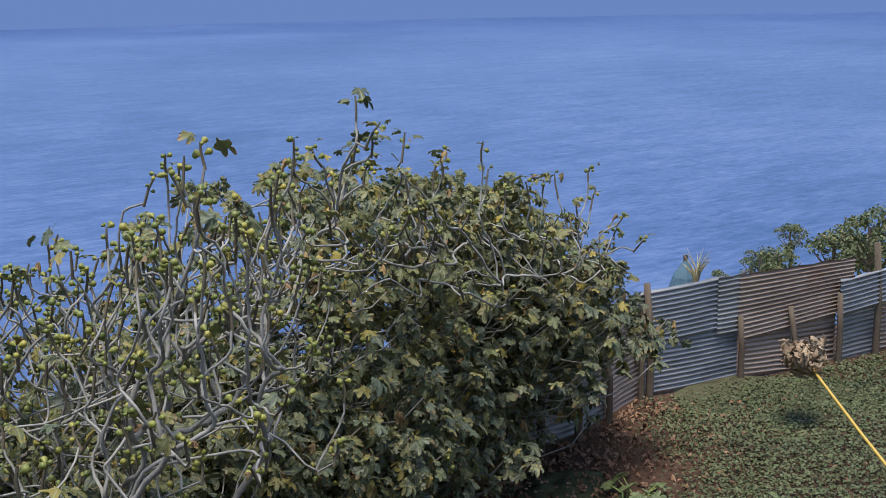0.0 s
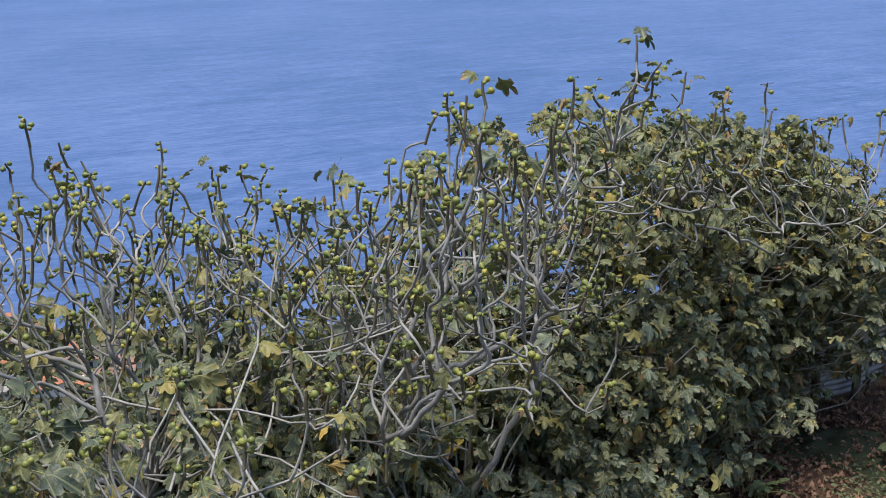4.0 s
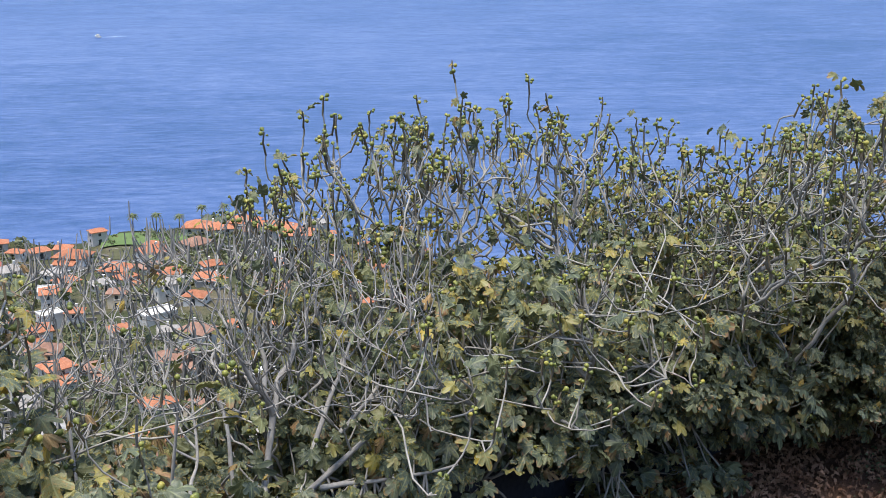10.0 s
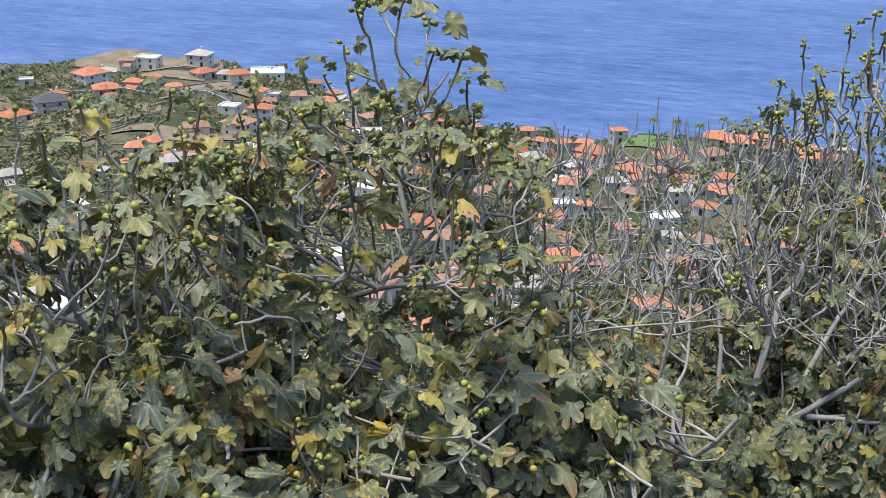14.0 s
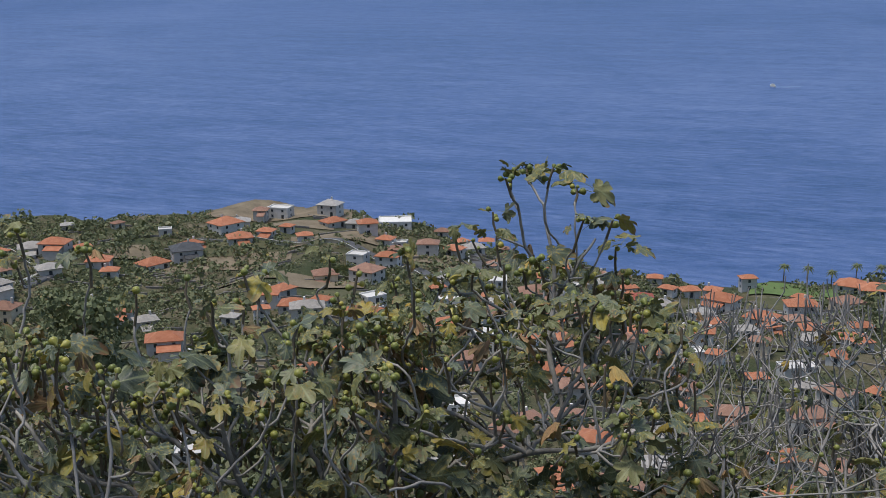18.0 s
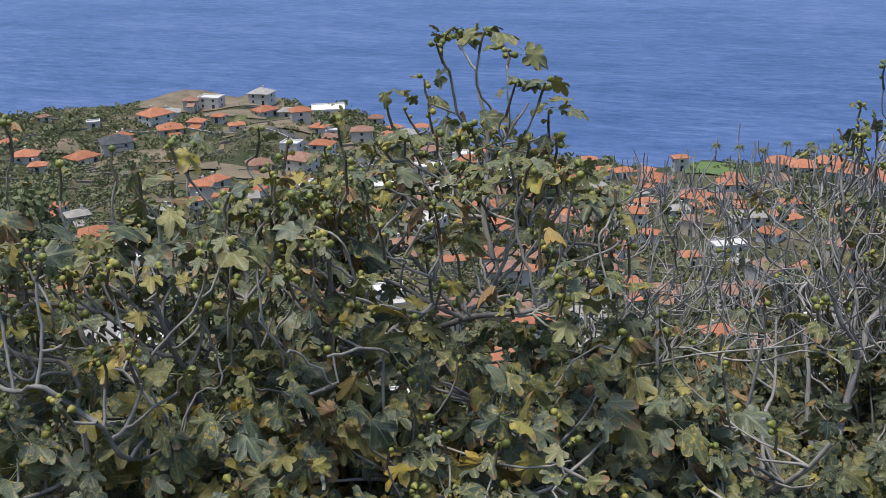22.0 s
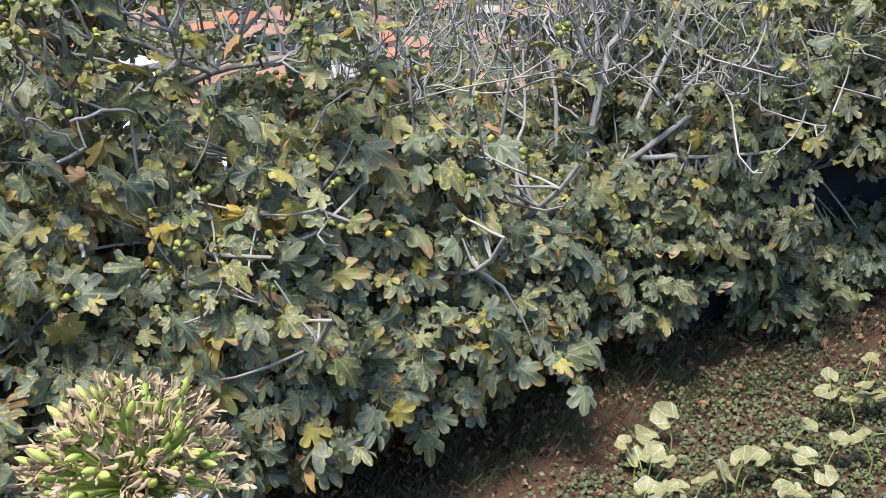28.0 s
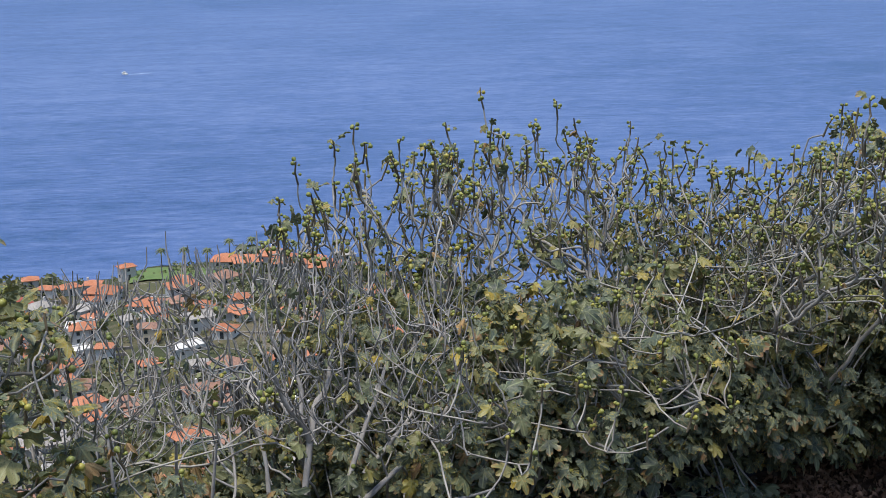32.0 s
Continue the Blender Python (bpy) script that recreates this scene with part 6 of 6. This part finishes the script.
# trees on the slope below and beyond the fence
def tree(x, y, top, r, label, clumps=16, quads=150, mat=M_DARKLEAF, size=0.22, tall=1.0):
    z = float(land(np.array(x), np.array(y)))
    ob = thing("tree", x, y, z, label, "tree", "trees on the slope")
    v, f = tubes([np.array([(x, y, z - 0.3), (x + 0.1, y, (z + top) / 2), (x, y, top - r * 0.6)])], [[r * 0.11, r * 0.09, r * 0.05]], 8)
    place("trunk", mesh_from("trunk", v, f, M_TRUNK, smooth=True), ob)
    for k in range(5):
        a = k * 1.3
        b = np.array([x, y, top - r * (1.7 * tall)])
        v, f = tubes([np.array([b, b + [math.cos(a) * r * 0.4, math.sin(a) * r * 0.4, r * 0.4], b + [math.cos(a) * r * 0.75, math.sin(a) * r * 0.75, r * 0.8]])], [[r * 0.045, r * 0.03, r * 0.012]], 6)
        place("limb", mesh_from("limb", v, f, M_TRUNK, smooth=True), ob)
    c = HRNG.normal(0, 1, (clumps, 3))
    c /= np.linalg.norm(c, axis=1, keepdims=True)
    c = np.array([x, y, top - r * tall]) + c * r * 0.72 * HRNG.uniform(0.5, 1, (clumps, 1)) * [1, 1, tall]
    place("crown", clump_mesh(c, np.full(clumps, r * 0.42) * HRNG.uniform(0.6, 1.2, clumps), quads, size, mat, "crown", 0.85), ob, kind="stuff")


for tx, ty, top, r in ((7.28, 30.7, -3.0, 0.62), (8.5, 32.5, -2.9, 0.45), (8.6, 29.4, -2.25, 0.75), (9.0, 28.3, -1.75, 0.8), (5.7, 28.1, -3.0, 0.3), (9.9, 30.5, -2.0, 1.1), (8.0, 31.5, -3.1, 0.7)):
    tree(tx, ty, top, r, "bushy dark green tree beyond the tin fence", 14, 120)
tree(-38.9, 9.3, -6.7, 2.1, "dark dense tree on the slope below", 22, 220, size=0.2, tall=1.2)
tree(-30, 12.5, -8.2, 2.4, "green leafy tree on the slope below", 18, 160, M_SCRUB, 0.22)
tree(-25, 6.0, -6.4, 2.0, "green leafy tree on the slope below", 18, 160, M_SCRUB, 0.22)
tree(-22, 9.5, -6.9, 1.7, "green leafy tree on the slope below", 18, 160, M_SCRUB, 0.22)
tree(-26, 2.5, -5.9, 1.8, "green leafy tree on the slope below", 18, 160, M_SCRUB, 0.22)

# boat with its wake
def boat(x, y):
    z = SEA_Z
    ob = thing("motorboat", x, y, z, "small white motorboat under way with a short wake", "boat", rz=160)
    vv = [(-4, -1.3, 0), (3, -1.2, 0), (5.5, 0, 0.3), (3, 1.2, 0), (-4, 1.3, 0), (-4, -1.5, 1.3), (3, -1.4, 1.5), (6.2, 0, 1.9), (3, 1.4, 1.5), (-4, 1.5, 1.3)]
    ff = [(4, 3, 2, 1, 0), (0, 1, 6, 5), (1, 2, 7, 6), (2, 3, 8, 7), (3, 4, 9, 8), (4, 0, 5, 9), (5, 6, 7, 8, 9)]
    for name, me in (("hull", mesh_from("hull", vv, ff, M_WHITE)),):
        o = new(name, me)
        o.parent = ob
    bm = box_bm(-2, -1.0, 1.3, 1.6, 1.0, 3.0, 0.25)
    me = bpy.data.meshes.new("cabin")
    bm.to_mesh(me)
    bm.free()
    me.materials.append(M_WHITE)
    o = new("cabin", me)
    o.parent = ob


BX, BY = polar(43.7, 1190, -6.6)[:2]
boat(BX, BY)
M_FOAM = simple("wake_foam", (0.12, 0.20, 0.42), (0.55, 0.60, 0.66), 0.4, 0.6, 0.3, 0.1, mid=0.52)
wk = np.array([(BX + 3, BY + 2), (BX + 9, BY + 9), (BX + 17, BY + 20)])
vv = []
for k, q in enumerate(wk):
    w = (0.9, 1.6, 0.5)[k]
    vv += [(q[0] - w, q[1] + w, SEA_Z + 0.15), (q[0] + w, q[1] - w, SEA_Z + 0.15)]
tagged(place("wake", mesh_from("wake", vv, [(0, 1, 3, 2), (2, 3, 5, 4)], M_FOAM)), "thin white wake behind the boat", "wake", kind="stuff")

# ---- flowers in the raised bed ----
FRNG = np.random.default_rng(5)


def petal_material():
    n = Nodes("white_petal")
    uv = n.add("ShaderNodeTexCoord").outputs["UV"]
    sep = n.add("ShaderNodeSeparateXYZ")
    n.link(uv, sep.inputs[0])
    col = n.ramp(sep.outputs[1], [(0.0, (0.42, 0.48, 0.20)), (0.10, (0.66, 0.67, 0.48)), (0.28, (0.72, 0.72, 0.66)), (0.5, (0.73, 0.735, 0.74)), (1.0, (0.74, 0.745, 0.78))])
    rib = n.math("ABSOLUTE", n.math("SINE", n.math("MULTIPLY", sep.outputs[0], 16.0)))
    n.bump(rib, 0.12, 0.001)
    m = n.done(col, 0.55, 0, 0.25)
    # thin petals let light through
    tr = n.add("ShaderNodeBsdfTranslucent")
    n.link(col, tr.inputs["Color"])
    ms = n.add("ShaderNodeMixShader")
    ms.inputs[0].default_value = 0.38
    n.link(n.bsdf.outputs[0], ms.inputs[1])
    n.link(tr.outputs[0], ms.inputs[2])
    n.link(ms.outputs[0], n.tree.nodes["Material Output"].inputs["Surface"])
    return m


M_PETAL = petal_material()
M_PED = simple("green_pedicel", (0.26, 0.35, 0.075), (0.40, 0.47, 0.15), 25, 0.5, 0.3, 0.1)
M_POD = simple("green_pod", (0.26, 0.32, 0.06), (0.44, 0.47, 0.13), 30, 0.45, 0.4, 0.2, 0.003)
M_WITHER = simple("withered_petal", (0.29, 0.205, 0.125), (0.50, 0.385, 0.26), 40, 0.85, 0.2, 0.5, 0.004, island=True)


def floret(open_, length, seed):
    """A trumpet of six petals along +y from the origin, open by open_ (0 to 1), with its UVs."""
    rng = np.random.default_rng(seed)
    vs, fs, us, base = [], [], [], 0
    rows, cols = 11, 5
    for k in range(6):
        a = k * math.pi / 3
        o = np.array([math.cos(a), 0, math.sin(a)])
        s = np.array([-math.sin(a), 0, math.cos(a)])
        lean = rng.normal(0, 0.10)
        long_ = rng.uniform(0.94, 1.04)
        for j in range(rows):
            t = j / (rows - 1)
            tube = np.interp(t, [0, 0.08, 0.3, 0.5, 0.75, 1.0], [0.026, 0.050, 0.072, 0.105, 0.150, 0.175])
            flare = (open_ + lean * 0.5) * 0.75 * max(0, t - 0.45) ** 1.6
            r = (tube + max(0, flare)) * (1.0 if k % 2 or t < 0.4 else 0.90)
            grown = tube * math.pi / 6 * 1.04
            half = grown if t < 0.42 else np.interp(t, [0.42, 0.6, 0.78, 0.9, 0.96, 1.0], [grown, 0.094, 0.112, 0.098, 0.072, 0.020]) * (1.15 if k % 2 else 0.92)
            up = t * long_ - open_ * 0.12 * max(0, t - 0.5) ** 2
            for w in np.linspace(-1, 1, cols):
                phi = w * half / r
                groove = 0.006 * (1 - abs(w)) * (t > 0.3) - 0.012 * abs(w) * max(0, t - 0.7)
                q = o * (r * math.cos(phi) - groove) + s * r * math.sin(phi) + np.array([0, up, 0])
                vs.append(q * length)
                us.append((0.5 + 0.5 * w, t))
        for j in range(rows - 1):
            for w in range(cols - 1):
                i = base + j * cols + w
                fs.append((i, i + 1, i + cols + 1, i + cols))
        base += rows * cols
    # the petals are grown together at their foot
    for k in range(6):
        for j in range(4):
            a, b = k * rows * cols + j * cols + cols - 1, ((k + 1) % 6) * rows * cols + j * cols
            fs.append((a, b, b + cols, a + cols))
    return np.array(vs), np.array(fs), np.array(us)


def club(length, r, sides=8):
    """A bud: a slim foot that swells to a blunt tip, with its UVs."""
    v, u, n = [], [], 9
    for j in range(n):
        t = j / (n - 1)
        q = r * np.interp(t, [0, 0.1, 0.35, 0.6, 0.8, 0.93, 1.0], [0.22, 0.36, 0.55, 0.88, 1.0, 0.66, 0.05])
        for k in range(sides):
            a = k * 2 * math.pi / sides
            v.append((q * math.cos(a), t * length, q * math.sin(a)))
            u.append((k / sides, 0.08 + t * 0.6))
    f = [(j * sides + k, j * sides + (k + 1) % sides, (j + 1) * sides + (k + 1) % sides, (j + 1) * sides + k) for j in range(n - 1) for k in range(sides)]
    return np.array(v), np.array(f), np.array(u)


def spindle(length, r, sides=8, tip=0.15):
    v, n = [], 7
    for j in range(n):
        t = j / (n - 1)
        q = r * max(0.03, math.sin(math.pi * min(1, 0.02 + 0.97 * t)) ** 0.8)
        v += [(q * math.cos(k * 2 * math.pi / sides), t * length, q * math.sin(k * 2 * math.pi / sides)) for k in range(sides)]
    f = [(j * sides + k, j * sides + (k + 1) % sides, (j + 1) * sides + (k + 1) % sides, (j + 1) * sides + k) for j in range(n - 1) for k in range(sides)]
    return np.array(v), np.array(f)


FLORETS = [mesh_from("floret", *floret(o, 1.0, k)[:2], M_PETAL, floret(o, 1.0, k)[2], smooth=True) for k, o in enumerate((0.05, 0.22, 0.40, 0.65, 0.12))]
BUD = mesh_from("bud", *club(1.0, 0.15)[:2], M_PETAL, club(1.0, 0.15)[2], smooth=True)
POD = mesh_from("seed_pod", *spindle(1.0, 0.17), M_POD, smooth=True)


def aim(p, way, s, roll=0.0):
    m = basis(np.array([np.cross(way, (0.3, 0.2, 0.9))]), np.array([way]))[0] * s
    return Matrix([[*m[i], p[i]] for i in range(3)] + [[0, 0, 0, 1]]) @ Matrix.Rotation(roll, 4, "Y")


def shrivelled(seed):
    """A narrow dried petal along +y, folded along its middle and crumpled."""
    rng = np.random.default_rng(seed)
    v, rows = [], 8
    wave = rng.uniform(0, 6.28, 2)
    for j in range(rows):
        t = j / (rows - 1)
        half = np.interp(t, [0, 0.3, 0.65, 0.9, 1.0], [0.035, 0.055, 0.095, 0.080, 0.015]) * rng.uniform(0.8, 1.2)
        bend = 0.07 * math.sin(5 * t + wave[0]) * t + 0.10 * t * t
        side = 0.05 * math.sin(6 * t + wave[1]) * t
        for w in (-1, 0, 1):
            v.append((side + w * half, t - 0.12 * t * t, bend + abs(w) * half * 0.8 + rng.normal(0, 0.012)))
    f = [(j * 3 + w, j * 3 + w + 1, j * 3 + w + 4, j * 3 + w + 3) for j in range(rows - 1) for w in range(2)]
    return np.array(v), np.array(f)


def umbel(name, c, reach, length, count, mix, label, stem_foot, z_low=-0.35, group="flowers in the bed", tilt=(0, 0, 0), bare=None):
    """A ball of florets, buds, pods and withered petals on thin stalks round c, on a tall stem."""
    c = np.array(c)
    ob = thing(name, stem_foot[0], stem_foot[1], stem_foot[2], label, "flower", group)
    mid = (c + stem_foot) / 2 + [0.01, 0.015, 0]
    v, f = tubes([np.array([stem_foot, mid, c - [0, 0, 0.004]])], [[0.009, 0.008, 0.0075]], 10)
    place("stem", mesh_from("stem", v, f, M_PED, smooth=True), ob)
    ends = []
    for k in range(count):
        z = 1 - (1 - z_low) * (k + 0.5) / count
        a = k * 2.39996 + FRNG.normal(0, 0.15)
        r = math.sqrt(max(0, 1 - z * z))
        d = np.array([r * math.cos(a), r * math.sin(a), z]) + FRNG.normal(0, 0.07, 3) + np.array(tilt) * 0.3
        d /= np.linalg.norm(d)
        l = reach * FRNG.uniform(0.72, 1.15)
        e = c + d * l - [0, 0, 0.10 * l * (1 - z)]
        ends.append((e, d))
        v, f = tubes([np.array([c + d * 0.004, c + d * l * 0.5 + [0, 0, 0.01 * (1 - z) * l], e])], [[0.0017, 0.0015, 0.0016 if length > 0.03 else 0.0020]], 5)
        place("pedicel", mesh_from("pedicel", v, f, M_PED, smooth=True), ob)
    for k, (e, d) in enumerate(ends):
        way = d + np.array([0, 0, -0.18]) + FRNG.normal(0, 0.22, 3)
        way /= np.linalg.norm(way)
        kind = FRNG.choice(["flower", "bud", "pod", "dry"], p=mix)
        roll = FRNG.uniform(0, 6.28)
        if bare is not None and d @ np.array(bare) > 0.80:
            kind = "bud" if FRNG.uniform() < 0.12 else "none"
        if kind == "flower":
            o = place("floret", FLORETS[int(FRNG.integers(0, 5))], ob, m=aim(e, way, length * FRNG.uniform(0.85, 1.12), roll))
        elif kind == "bud":
            place("bud", BUD, ob, m=aim(e, way, length * FRNG.uniform(0.45, 0.85), roll))
        elif kind == "pod":
            place("seed_pod", POD, ob, m=aim(e, way, max(length, 0.020) * FRNG.uniform(0.5, 0.8) * (0.6 if length > 0.03 else 1), roll))
        if kind == "dry" or (kind == "pod" and length < 0.03 and FRNG.uniform() < 0.5):
            n = 5
            tv, tf = shrivelled(int(FRNG.integers(0, 1000)))
            limp = way + np.array([0, 0, -0.15])
            mats = basis(FRNG.normal(0, 1, (n, 3)), np.tile(limp, (n, 1)) + FRNG.normal(0, 0.16, (n, 3))) * (length * FRNG.uniform(0.55, 1.0, (n, 1, 1)))
            v, f = stamp(tv, tf, mats, np.tile(e, (n, 1)))
            place("withered_floret", mesh_from("withered_floret", v, f, M_WITHER, smooth=True), ob, "papery withered petals")
    return ob


umbel("agapanthus", (-0.389, 0.161, 3.000), 0.070, 0.052, 120, [0.72, 0.20, 0.08, 0.0], "white agapanthus flower head in full bloom on a green stem", (-0.33, 0.12, 2.02), -0.35, bare=(0.62, -0.38, 0.68))
umbel("agapanthus", (-0.490, 0.226, 3.056), 0.055, 0.016, 250, [0.0, 0.0, 0.18, 0.82], "spent agapanthus head with green pods and brown petals", (-0.45, 0.20, 2.02), -0.15, tilt=(0, 0, 1.5))
umbel("agapanthus", (-0.342, 0.290, 2.950), 0.046, 0.044, 44, [0.22, 0.10, 0.48, 0.20], "fading agapanthus head with green seed pods", (-0.32, 0.27, 2.02), -0.4)
